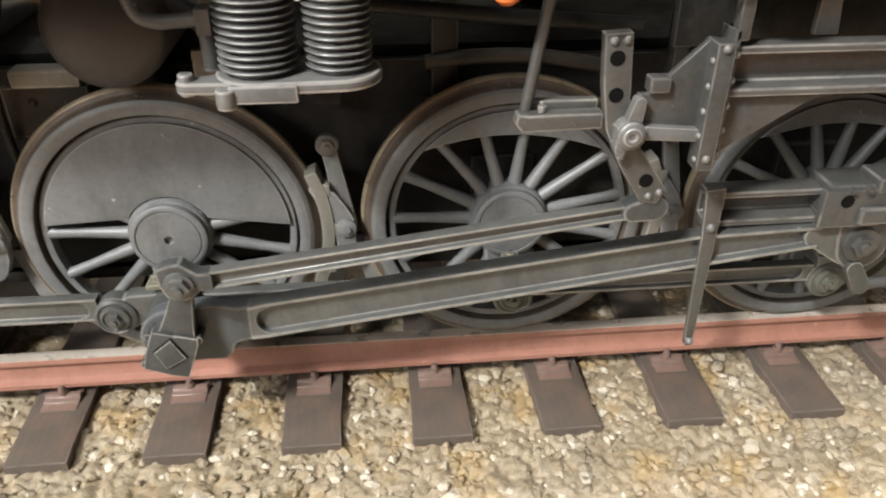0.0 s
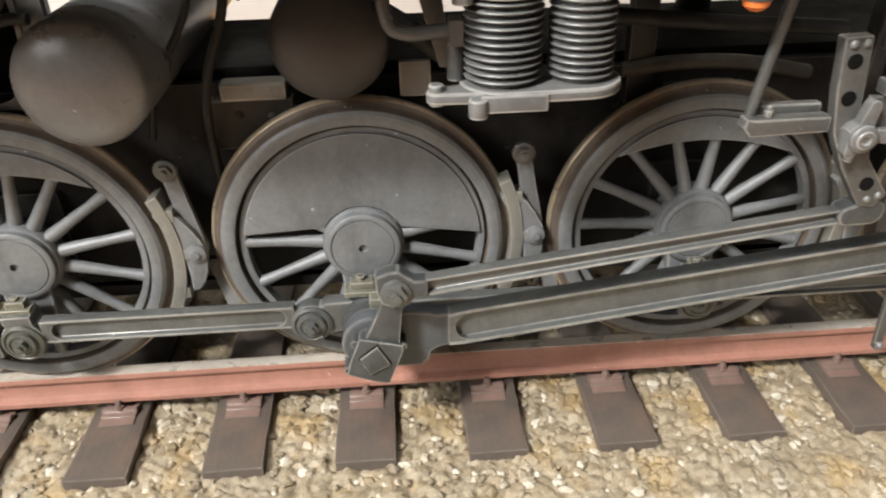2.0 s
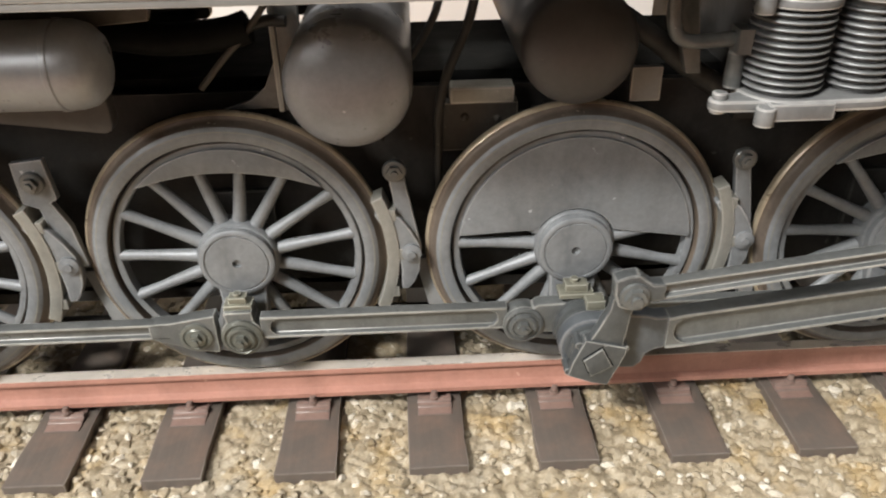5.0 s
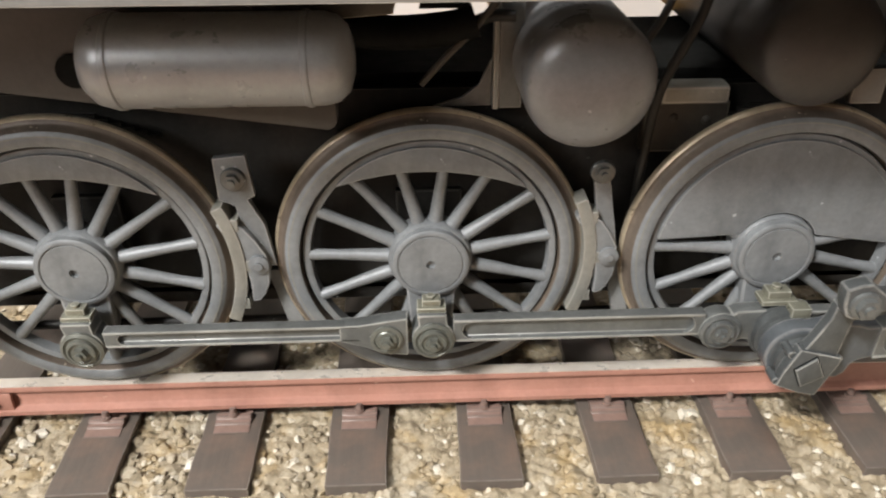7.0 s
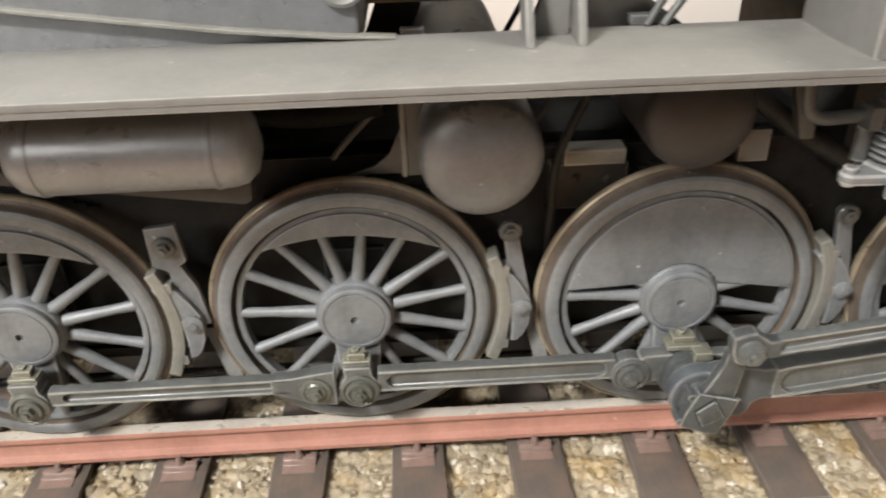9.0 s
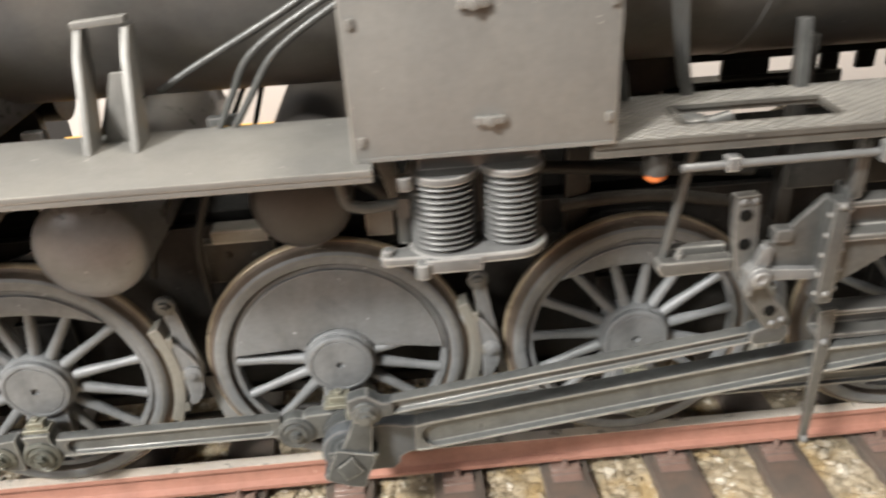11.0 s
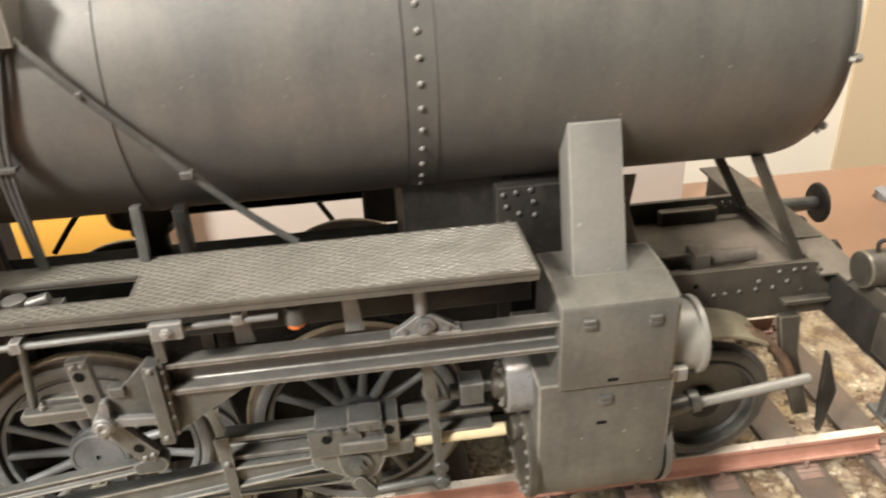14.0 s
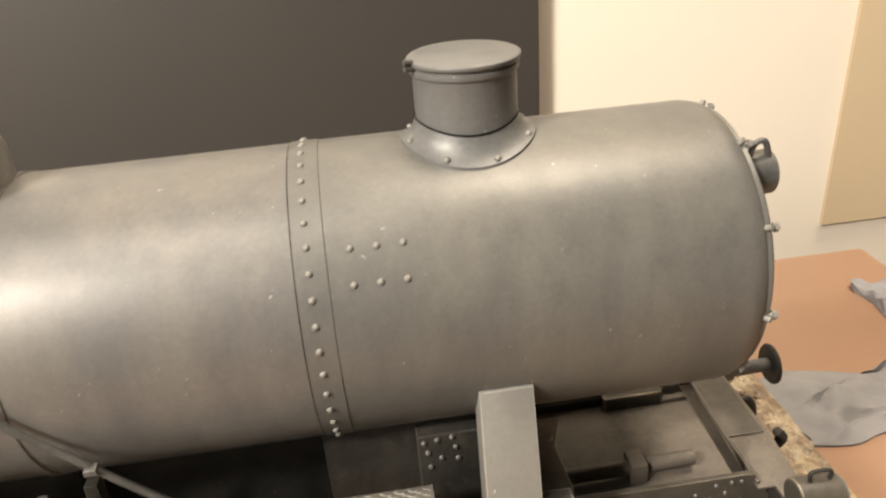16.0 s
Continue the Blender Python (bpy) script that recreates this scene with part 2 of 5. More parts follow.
rubbed(DARK, (0.03, 0.0285, 0.0255), (0.08, 0.076, 0.067))

SLEEPER = sleeper_material()
rubbed(SLEEPER, (0.115, 0.095, 0.08), (0.27, 0.235, 0.2))
STONE, GRAVEL = ballast_material("tan_ballast_stone", "stone"), ballast_material("tan_fused_gravel", "bed")
EARTH = plain("tan_ballast_bed", (0.36, 0.3, 0.21), (0.25, 0.205, 0.14), 0.12, 0.8, 0.04)
WOOD = plain("orange_brown_desk_wood", (0.27, 0.16, 0.105), (0.225, 0.13, 0.083), 4.0, 0.4, stretch=(0.15, 1, 1))
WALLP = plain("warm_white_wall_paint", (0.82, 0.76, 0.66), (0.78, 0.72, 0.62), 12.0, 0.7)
BEIGE = plain("beige_paint", (0.62, 0.5, 0.34), (0.58, 0.46, 0.31), 8.0, 0.7)
CHARCOAL = plain("charcoal_board", (0.043, 0.0385, 0.035), (0.039, 0.035, 0.032), 6.0, 0.5)
PAPER = plain("white_card", (0.56, 0.52, 0.48), (0.52, 0.485, 0.45), 2.0, 0.6)
YELLOW = plain("yellow_card", (0.72, 0.4, 0.08), (0.66, 0.35, 0.06), 2.0, 0.5)
CLOTH = plain("grey_blue_cloth", (0.21, 0.205, 0.207), (0.15, 0.15, 0.157), 1.5, 0.8, 0.1)
# For unseen room faces, dark so they bounce little fill light
ROOM = plain("dark_unseen_room_paint", (0.13, 0.122, 0.115), (0.115, 0.108, 0.1), 12.0, 0.8)
FLOORM = plain("brown_floor", (0.25, 0.17, 0.11), (0.2, 0.13, 0.08), 6.0, 0.4)

# ---- mesh tools ----


def thing(name, loc, label, category, group="", kind=""):
    ob = new(name)
    ob.empty_display_size = 0.02
    ob.location = Vector(loc) * K
    return tagged(ob, label, category, group, kind)


def finish(bm, mat, name, bevel=0.0, angle=38):
    if bevel:
        worn = WORN.get(mat.name)
        bmesh.ops.recalc_face_normals(bm, faces=bm.faces)
        bm.normal_update()
        edges = [e for e in bm.edges if len(e.link_faces) == 2 and e.calc_face_angle(0) > radians(40)]
        bmesh.ops.bevel(bm, geom=edges, offset=bevel, segments=2, profile=0.6, affect="EDGES", clamp_overlap=True, material=1 if worn else -1)
    bmesh.ops.recalc_face_normals(bm, faces=bm.faces)
    bmesh.ops.scale(bm, vec=(K, K, K), verts=bm.verts)
    me = bpy.data.meshes.new(name)
    bm.to_mesh(me)
    bm.free()
    me.materials.append(mat)
    if bevel and worn:
        me.materials.append(worn)
    me.shade_smooth()
    me.set_sharp_from_angle(angle=radians(angle))
    return me


def part(name, bm, mat, parent=None, label="", loc=(0, 0, 0), bevel=0.0, turn=None):
    """Links a bmesh, drawn in full-size metres round loc, as one mesh object under parent."""
    ob = new(name, finish(bm, mat, name, bevel))
    ob.parent = parent
    ob.location = Vector(loc) * K
    if turn:
        ob.rotation_euler = [radians(a) for a in turn]
    return tagged(ob, label)


def again(ob, parent, loc, turn=None):
    """Another object on the same mesh."""
    o = new(ob.name.split(".")[0], ob.data)
    o.parent = parent
    o.location = Vector(loc) * K
    if turn:
        o.rotation_euler = [radians(a) for a in turn]
    return o


def B():
    return bmesh.new()


def box(bm, x0, x1, y0, y1, z0, z1):
    v = [bm.verts.new(p) for p in ((x0, y0, z0), (x1, y0, z0), (x1, y1, z0), (x0, y1, z0), (x0, y0, z1), (x1, y0, z1), (x1, y1, z1), (x0, y1, z1))]
    for q in ((3, 2, 1, 0), (4, 5, 6, 7), (0, 1, 5, 4), (1, 2, 6, 5), (2, 3, 7, 6), (3, 0, 4, 7)):
        bm.faces.new([v[i] for i in q])
    return bm


def prism(bm, pts, a, b, axis="y"):
    """A polygon drawn in the plane across axis, from a to b along it."""
    def at(u, v, w):
        return {"y": (u, w, v), "x": (w, u, v), "z": (u, v, w)}[axis]
    lo, hi = [bm.verts.new(at(u, v, a)) for u, v in pts], [bm.verts.new(at(u, v, b)) for u, v in pts]
    bm.faces.new(lo), bm.faces.new(hi[::-1])
    for i in range(len(pts)):
        j = (i + 1) % len(pts)
        bm.faces.new((lo[i], hi[i], hi[j], lo[j]))
    return bm


def basis(way):
    w = Vector(way).normalized()
    u = w.cross(Vector((0, 0, 1)) if abs(w.z) < 0.9 else Vector((1, 0, 0))).normalized()
    return u, w.cross(u), w


def lathe(bm, origin, way, profile, n=32):
    """Turns (radius, distance along way) round the line through origin."""
    u, v, w = basis(way)
    o = Vector(origin)
    rings = []
    for r, h in profile:
        if r < 1e-6:
            rings.append([bm.verts.new(o + w * h)])
        else:
            rings.append([bm.verts.new(o + w * h + (u * math.cos(a) + v * math.sin(a)) * r) for a in (2 * math.pi * i / n for i in range(n))])
    for a, b in zip(rings, rings[1:]):
        for i in range(n):
            j = (i + 1) % n
            if len(a) == 1 and len(b) == 1:
                break
            if len(a) == 1:
                bm.faces.new((a[0], b[j], b[i]))
            elif len(b) == 1:
                bm.faces.new((a[i], a[j], b[0]))
            else:
                bm.faces.new((a[i], a[j], b[j], b[i]))
    return bm


def rod(bm, p0, p1, r, r1=None, n=16):
    u, v, w = basis(Vector(p1) - Vector(p0))
    rings = []
    for p, q in ((Vector(p0), r), (Vector(p1), r if r1 is None else r1)):
        rings.append([bm.verts.new(p + (u * math.cos(a) + v * math.sin(a)) * q) for a in (2 * math.pi * i / n for i in range(n))])
    for i in range(n):
        j = (i + 1) % n
        bm.faces.new((rings[0][i], rings[0][j], rings[1][j], rings[1][i]))
    bm.faces.new(rings[0][::-1]), bm.faces.new(rings[1])
    return bm


def hexnut(bm, c, way, r, h):
    rod(bm, c, Vector(c) + Vector(way) * h, r, n=6)
    rod(bm, Vector(c) + Vector(way) * h, Vector(c) + Vector(way) * h * 1.6, r * 0.5, n=10)
    return bm


def rivet(bm, c, way, r):
    return lathe(bm, c, way, [(r, 0), (r * 0.85, r * 0.45), (r * 0.45, r * 0.75), (0, r * 0.85)], 8)


def smooth_path(pts, steps=8):
    pts = [Vector(p) for p in pts]
    if len(pts) < 3:
        return pts
    out = []
    ext = [2 * pts[0] - pts[1], *pts, 2 * pts[-1] - pts[-2]]
    for a, b, c, d in zip(ext, ext[1:], ext[2:], ext[3:]):
        for i in range(steps):
            t = i / steps
            out.append(0.5 * (2 * b + (c - a) * t + (2 * a - 5 * b + 4 * c - d) * t * t + (3 * b - a - 3 * c + d) * t ** 3))
    return out + [pts[-1]]


def pipe(bm, pts, r, n=10, steps=8):
    line = smooth_path(pts, steps)
    rings = []
    u = None
    for i, p in enumerate(line):
        w = (line[min(i + 1, len(line) - 1)] - line[max(i - 1, 0)]).normalized()
        u = basis(w)[0] if u is None else (u - w * u.dot(w)).normalized()
        v = w.cross(u)
        rings.append([bm.verts.new(p + (u * math.cos(a) + v * math.sin(a)) * r) for a in (2 * math.pi * k / n for k in range(n))])
    for a, b in zip(rings, rings[1:]):
        for i in range(n):
            bm.faces.new((a[i], a[(i + 1) % n], b[(i + 1) % n], b[i]))
    bm.faces.new(rings[0][::-1]), bm.faces.new(rings[-1])
    return bm


def arc(cx, cz, r, a0, a1, n):
    return [(cx + r * math.cos(radians(a0 + (a1 - a0) * i / n)), cz + r * math.sin(radians(a0 + (a1 - a0) * i / n))) for i in range(n + 1)]


def capsule(x0, z0, r0, x1, z1, r1, n=10):
    """Outline of a plate with rounded ends round two centres."""
    a = math.degrees(math.atan2(z1 - z0, x1 - x0))
    return arc(x0, z0, r0, a + 90, a + 270, n) + arc(x1, z1, r1, a - 90, a + 90, n)


def ibeam(bm, ends, y0, y1, flange=0.018, web=0.35):
    """A fluted bar through (x, z, height) stations, one skin with its bare flanges and web."""
    ym, t = (y0 + y1) / 2, (y1 - y0) * web / 2
    rings = []
    for x, z, h in ends:
        a, b = h / 2, h / 2 - flange
        rings.append([bm.verts.new((x, y, z + v)) for y, v in ((y0, a), (y1, a), (y1, b), (ym + t, b - 0.006), (ym + t, -b + 0.006), (y1, -b), (y1, -a), (y0, -a), (y0, -b), (ym - t, -b + 0.006), (ym - t, b - 0.006), (y0, b))])
    for p, q in zip(rings, rings[1:]):
        for i in range(12):
            bm.faces.new((p[i], p[(i + 1) % 12], q[(i + 1) % 12], q[i])).material_index = 1 if i in (7, 11) else 0
    bm.faces.new(rings[0]), bm.faces.new(rings[-1][::-1])
    return bm


NEAR = (0, -1, 0)

# ---- the room ----


def slab(name, mat, label, x0, x1, y0, y1, z0, z1, category, bevel=0.0, kind="structure"):
    return tagged(part(name, box(B(), x0, x1, y0, y1, z0, z1), mat, None, label, bevel=bevel), category=category, kind=kind)


DESK_Z = -1.0
FLOOR_Z = -27.0
slab("floor", FLOORM, "brown wooden room floor", -70, 70, -70, 14, FLOOR_Z - 2, FLOOR_Z, "floor")
# Ceiling and south, west, east walls are unseen, kept dark against bounce
slab("ceiling", ROOM, "unseen ceiling added over the room, dark against bounced light", -70, 70, -70, 14, 60, 62, "ceiling")
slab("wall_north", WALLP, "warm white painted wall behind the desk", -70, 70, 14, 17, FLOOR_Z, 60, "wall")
slab("wall_south", ROOM, "unseen wall added round the room, dark against bounced light", -70, 70, -73, -70, FLOOR_Z, 60, "wall")
slab("wall_west", ROOM, "unseen wall added round the room, dark against bounced light", -73, -70, -73, 17, FLOOR_Z, 60, "wall")
slab("wall_east", ROOM, "unseen wall added round the room, dark against bounced light", 70, 73, -73, 17, FLOOR_Z, 60, "wall")

desk = thing("desk", (2, 0, FLOOR_Z), "orange-brown wooden desk under the model", "desk")
part("desktop", box(B(), -28, 10.1, -14, 6.0, DESK_Z - FLOOR_Z - 0.9, DESK_Z - FLOOR_Z), WOOD, desk, bevel=0.08)
for lx in (-26, 8):
    for ly in (-12.5, 4.5):
        part("leg", box(B(), lx - 0.8, lx + 0.8, ly - 0.8, ly + 0.8, 0, DESK_Z - FLOOR_Z - 0.9), WOOD, desk, bevel=0.06)

# ---- track ----
BED_Z = -0.27
base = tagged(part("display_base", box(B(), -9, 8.3, -3.4, 3.2, DESK_Z, BED_Z - 0.06), EARTH, None, "tan ground board under the model track", bevel=0.03), category="base", kind="structure")


def rail_section(y, s):
    """Points (y, z) of a flat-bottom rail, s is +1 when the outside is at -y."""
    half = [(0.034, -0.004), (0.037, -0.012), (0.037, -0.034), (0.014, -0.05), (0.011, -0.11), (0.022, -0.134), (0.06, -0.148), (0.06, -0.172)]
    return [(y + s * u, v) for u, v in half] + [(y - s * u, v) for u, v in half[::-1]]


def make_rail(y, label):
    r = thing("rail", (0, y, -0.172), label, "rail", "two rails")
    pts = [(u, v + 0.172) for u, v in rail_section(0, 1)]
    part("rail_web", prism(B(), pts, -9, 7.16, "x"), RUST, r)
    part("running_surface", box(B(), -9, 7.162, -0.0345, 0.0345, 0.1685, 0.1725), RAILTOP, r, "bare polished rail top")
    return r


make_rail(-0.79, "pink rust coloured rail with a bright worn top")
near_rail = bpy.data.objects["rail"]
joint = part("joint_bar", prism(B(), [(-0.05, 0.024), (-0.026, 0.03), (-0.022, 0.122), (-0.04, 0.135), (-0.05, 0.1)], -4.25, -3.825, "x"), RUST, near_rail, "bolted rail joint bar", bevel=0.004)
for bx in (-4.16, -4.04, -3.91):
    part("joint_bolt", hexnut(B(), (bx, -0.05, 0.075), NEAR, 0.022, 0.014), RUST, joint)
make_rail(0.79, "pink rust coloured rail with a bright worn top")


def rough_sleeper(seed):
    rnd = random.Random(seed)
    bm = B()
    nx, ny = 3, 14
    x = [-0.15, -0.06, 0.06, 0.15]
    grid = {}
    for j in range(ny + 1):
        y = -1.33 + 2.66 * j / ny
        wob = [rnd.uniform(-0.006, 0.006), 0, 0, rnd.uniform(-0.006, 0.006)]
        for i in range(nx + 1):
            for k, z in enumerate((-0.16, 0)):
                grid[i, j, k] = bm.verts.new((x[i] + wob[i], y, z + (rnd.uniform(-0.004, 0.003) if k else 0)))
    for j in range(ny):
        for i in range(nx):
            for k in (0, 1):
                bm.faces.new([grid[a] for a in ((i, j, k), (i + 1, j, k), (i + 1, j + 1, k), (i, j + 1, k))])
        for i in (0, nx):
            bm.faces.new([grid[a] for a in ((i, j, 0), (i, j + 1, 0), (i, j + 1, 1), (i, j, 1))])
    for i in range(nx):
        for j in (0, ny):
            bm.faces.new([grid[a] for a in ((i, j, 0), (i + 1, j, 0), (i + 1, j, 1), (i, j, 1))])
    return bm


def plate_mesh():
    bm = B()
    top = [(0.0, 0.012), (0.05, 0.012), (0.056, 0.034), (0.08, 0.034), (0.086, 0.018), (0.112, 0.016), (0.116, 0.007), (0.172, 0.006), (0.174, 0.0)]
    prism(bm, top + [(-u, v) for u, v in top[:0:-1]], -0.092, 0.092, "x")
    return bm


def clip_mesh():
    bm = B()
    rod(bm, (0, 0, 0), (0, 0, 0.02), 0.026, n=12)
    rod(bm, (0, 0, 0.02), (0, 0, 0.05), 0.02, 0.016, n=10)
    return bm


TIE_Z = -0.238
plate_me = finish(plate_mesh(), PLATE, "tie_plate", 0.003)
clip_me = finish(clip_mesh(), PLATE, "rail_clip", 0.003)
tie_me = [finish(rough_sleeper(s), SLEEPER, "sleeper", 0.006) for s in range(4)]
for i in range(-14, 11):
    x = 0.61 + 0.662 * i
    s = thing("sleeper", (x, 0, TIE_Z - 0.16), "dark stained wooden sleeper set in ballast", "sleeper", "sleepers under the rails")
    b = new("timber", tie_me[i % 4])
    b.parent, b.location = s, (0, 0, 0.16 * K)
    for side in (-1, 1):
        p = new("tie_plate", plate_me)
        p.parent, p.location = s, (0, side * 0.79 * K, 0.1605 * K)
        for c in (-1, 1):
            q = new("rail_clip", clip_me)
            q.parent, q.location = p, (0, c * 0.066 * K, 0.03 * K)


def stones(count, x0, x1, y0, y1, size, seed, keep_out):
    """Loose ballast: many faceted pebbles in one mesh."""
    rnd = random.Random(seed)
    shapes = []
    ico = bmesh.new()
    bmesh.ops.create_icosphere(ico, subdivisions=1, radius=1.0)
    dirs = [v.co.copy() for v in ico.verts]
    faces = [[v.index for v in f.verts] for f in ico.faces]
    ico.free()
    for k in range(12):
        sc = Vector((rnd.uniform(0.7, 1.3), rnd.uniform(0.7, 1.3), rnd.uniform(0.4, 0.8)))
        shapes.append(np.array([[c * s * rnd.uniform(0.72, 1.18) for c, s in zip(d, sc)] for d in dirs]))
    verts, polys, n = [], [], 0
    for _ in range(count):
        x, y = rnd.uniform(x0, x1), rnd.uniform(y0, y1)
        if keep_out(x, y):
            continue
        s = size * rnd.choice((0.4, 0.55, 0.7, 0.9, 1.1, 1.4, 1.8))
        a, tip = rnd.uniform(0, 6.28), rnd.uniform(-0.5, 0.5)
        c, d, p, q = math.cos(a), math.sin(a), math.cos(tip), math.sin(tip)
        rot = np.array([[c, -d, 0], [d, c, 0], [0, 0, 1]]) @ np.array([[1, 0, 0], [0, p, -q], [0, q, p]])
        hump = 0.018 * noise.noise((x * 2.2, y * 2.2, 1.0)) - (0.0 if y > -1.5 else min(0.1, (-1.5 - y) * 0.06))
        verts.append((shapes[rnd.randrange(12)] * s) @ rot.T + (x, y, BED_Z + 0.006 + hump - 0.62 * s + rnd.uniform(-0.026, -0.004)))
        polys += [[i + n for i in f] for f in faces]
        n += 12
    me = bpy.data.meshes.new("ballast")
    me.from_pydata((np.concatenate(verts) * K).tolist(), [], polys)
    me.materials.append(STONE)
    return tagged(new("ballast", me), "tan and ochre ballast gravel round the sleepers", "ballast", kind="stuff")


def under_sleeper(x, y):
    u = (x - 0.61) / 0.662
    return abs(y) < 1.34 and abs(u - round(u)) * 0.662 < 0.152


def crags(x, y, size, seed, slope, lift):
    """Tilted broken faces, one for each cell of an uneven net."""
    rs = np.random.RandomState(seed)
    tab = rs.rand(256, 256, 5)
    ci, cj = np.floor(x / size).astype(int), np.floor(y / size).astype(int)
    best, h = np.full(x.shape, 1e9), np.zeros(x.shape)
    for di in (-1, 0, 1):
        for dj in (-1, 0, 1):
            t = tab[(ci + di) % 256, (cj + dj) % 256]
            dx, dy = x - (ci + di + t[..., 0]) * size, y - (cj + dj + t[..., 1]) * size
            d = dx * dx * (0.7 + 0.6 * t[..., 4]) + dy * dy
            near = d < best
            best = np.where(near, d, best)
            h = np.where(near, (t[..., 4] - 0.5) * lift + (dx * (t[..., 2] - 0.5) + dy * (t[..., 3] - 0.5)) * slope, h)
    return h - 0.35 * best / size


def bed_surface():
    """The glued ballast bed: fine and broken near the track's near side, coarser beyond."""
    xs = np.concatenate((np.arange(-8.98, -5.0, 0.08), np.arange(-5.0, 8.285, 0.0135)))
    ys = np.concatenate((np.arange(-3.38, -2.7, 0.05), np.arange(-2.7, 0.2, 0.0135), np.arange(0.2, 3.18, 0.05)))
    x, y = np.meshgrid(xs, ys, indexing="ij")
    z = BED_Z - 0.012 + 0.6 * crags(x, y, 0.13, 1, 0.2, 0.02) + 0.7 * crags(x + 3, y, 0.062, 2, 0.55, 0.018) + crags(x, y + 7, 0.03, 3, 0.6, 0.01)
    z -= np.where(y > -1.5, 0.0, np.minimum(0.1, (-1.5 - y) * 0.06))
    u = (x - 0.61) / 0.662
    z = np.where((np.abs(y) < 1.32) & (np.abs(u - np.round(u)) * 0.662 < 0.146), np.minimum(z, TIE_Z - 0.03), z)
    n, m = x.shape
    idx = np.arange(n * m).reshape(n, m)
    quads = np.stack((idx[:-1, :-1], idx[1:, :-1], idx[1:, 1:], idx[:-1, 1:]), -1).reshape(-1, 4)
    me = bpy.data.meshes.new("ground")
    me.vertices.add(n * m)
    me.vertices.foreach_set("co", (np.stack((x, y, z), -1) * K).ravel())
    me.loops.add(quads.size)
    me.loops.foreach_set("vertex_index", quads.ravel())
    me.polygons.add(len(quads))
    me.polygons.foreach_set("loop_start", np.arange(0, quads.size, 4))
    me.update(calc_edges=True)
    me.materials.append(GRAVEL)
    me.shade_smooth()
    return me


tagged(new("ground", bed_surface()), "rough tan glued ballast bed", "ground", kind="structure")
stones(15000, -4.8, 8.2, -2.7, 0.3, 0.026, 5, under_sleeper)
stones(2200, -8.8, 8.2, 0.3, 3.0, 0.05, 6, under_sleeper)

# ---- locomotive ----
loco = thing("steam_locomotive", (0, 0, 0), "weathered grey scale model steam locomotive standing on track", "locomotive")


def rim_mesh():
    """Rim of the spoked centre round the origin, outer face towards -y."""
    return lathe(B(), (0, 0, 0), NEAR, [(0.602, 0.05), (0.602, 0.098), (0.597, 0.104), (0.578, 0.104), (0.568, 0.1), (0.562, 0.05), (0.602, 0.05)], 72)


def spoke_mesh():
    bm = B()
    rings = []
    for r, w, y0, y1 in ((0.13, 0.036, -0.125, -0.045), (0.3, 0.03, -0.112, -0.05), (0.46, 0.025, -0.105, -0.055), (0.575, 0.03, -0.108, -0.05)):
        ym, yh = (y0 + y1) / 2, (y1 - y0) / 2
        rings.append([bm.verts.new((r, ym + yh * math.sin(b), w * math.cos(b))) for b in (2 * math.pi * k / 12 for k in range(12))])
    for p, q in zip(rings, rings[1:]):
        for k in range(12):
            bm.faces.new((p[k], p[(k + 1) % 12], q[(k + 1) % 12], q[k]))
    return bm


def tyre_mesh():
    return lathe(B(), (0, 0, 0), NEAR, [(0.612, 0.03), (0.612, 0.08), (0.618, 0.124), (0.628, 0.133), (0.66, 0.133), (0.682, 0.122), (0.694, 0.102), (0.7, 0.088), (0.708, 0.082), (0.722, 0.08), (0.732, 0.072), (0.735, 0.06), (0.733, 0.046), (0.725, 0.036), (0.612, 0.03)], 96)


def hub_mesh():
    return lathe(B(), (0, 0, 0), NEAR, [(0.2, 0.03), (0.2, 0.12), (0.19, 0.135), (0.183, 0.137), (0.181, 0.168), (0.172, 0.174), (0.158, 0.174), (0.155, 0.168), (0.15, 0.168), (0.148, 0.173), (0.022, 0.174), (0.021, 0.155), (0, 0.155)], 48)


def crank_boss_mesh():
    bm = B()
    prism(bm, capsule(0, 0, 0.13, 0, -0.33, 0.105, 14), -0.15, -0.05)
    return bm


def crescent_mesh():
    top = arc(0, 0, 0.574, 137, 40, 30)
    bm = B()
    low = []
    for i in range(1, 20):
        u = i / 20
        x = 0.427 + (-0.407 - 0.427) * u
        z = 0.371 + (0.393 - 0.371) * u + 0.075 * (1 - (2 * u - 1) ** 2)
        low.append((x, z))
    prism(bm, top + low, -0.121, -0.05)
    return bm


def half_disc_mesh():
    top = arc(0, 0, 0.574, 172.2, 2.9, 44)
    notch = arc(0, 0, 0.207, 24.0, 152.0, 20)
    return prism(B(), top + notch, -0.121, -0.05)


wheel_parts = {
    "tyre": finish(tyre_mesh(), TYRE, "tyre", angle=30), "rim": finish(rim_mesh(), WHEELP, "rim"), "spoke": finish(spoke_mesh(), WHEELP, "spoke", angle=60),
    "hub": finish(hub_mesh(), WHEELP, "hub"), "crank": finish(crank_boss_mesh(), WHEELP, "crank_boss", 0.012),
    "crescent": finish(crescent_mesh(), WHEELP, "counterweight", 0.004), "half": finish(half_disc_mesh(), WHEELP, "counterweight", 0.004),
}


def tyre_face_mesh():
    return lathe(B(), (0, 0, 0), NEAR, [(0.6165, 0.131), (0.6275, 0.1362), (0.662, 0.1362), (0.674, 0.131), (0.684, 0.124)], 96)


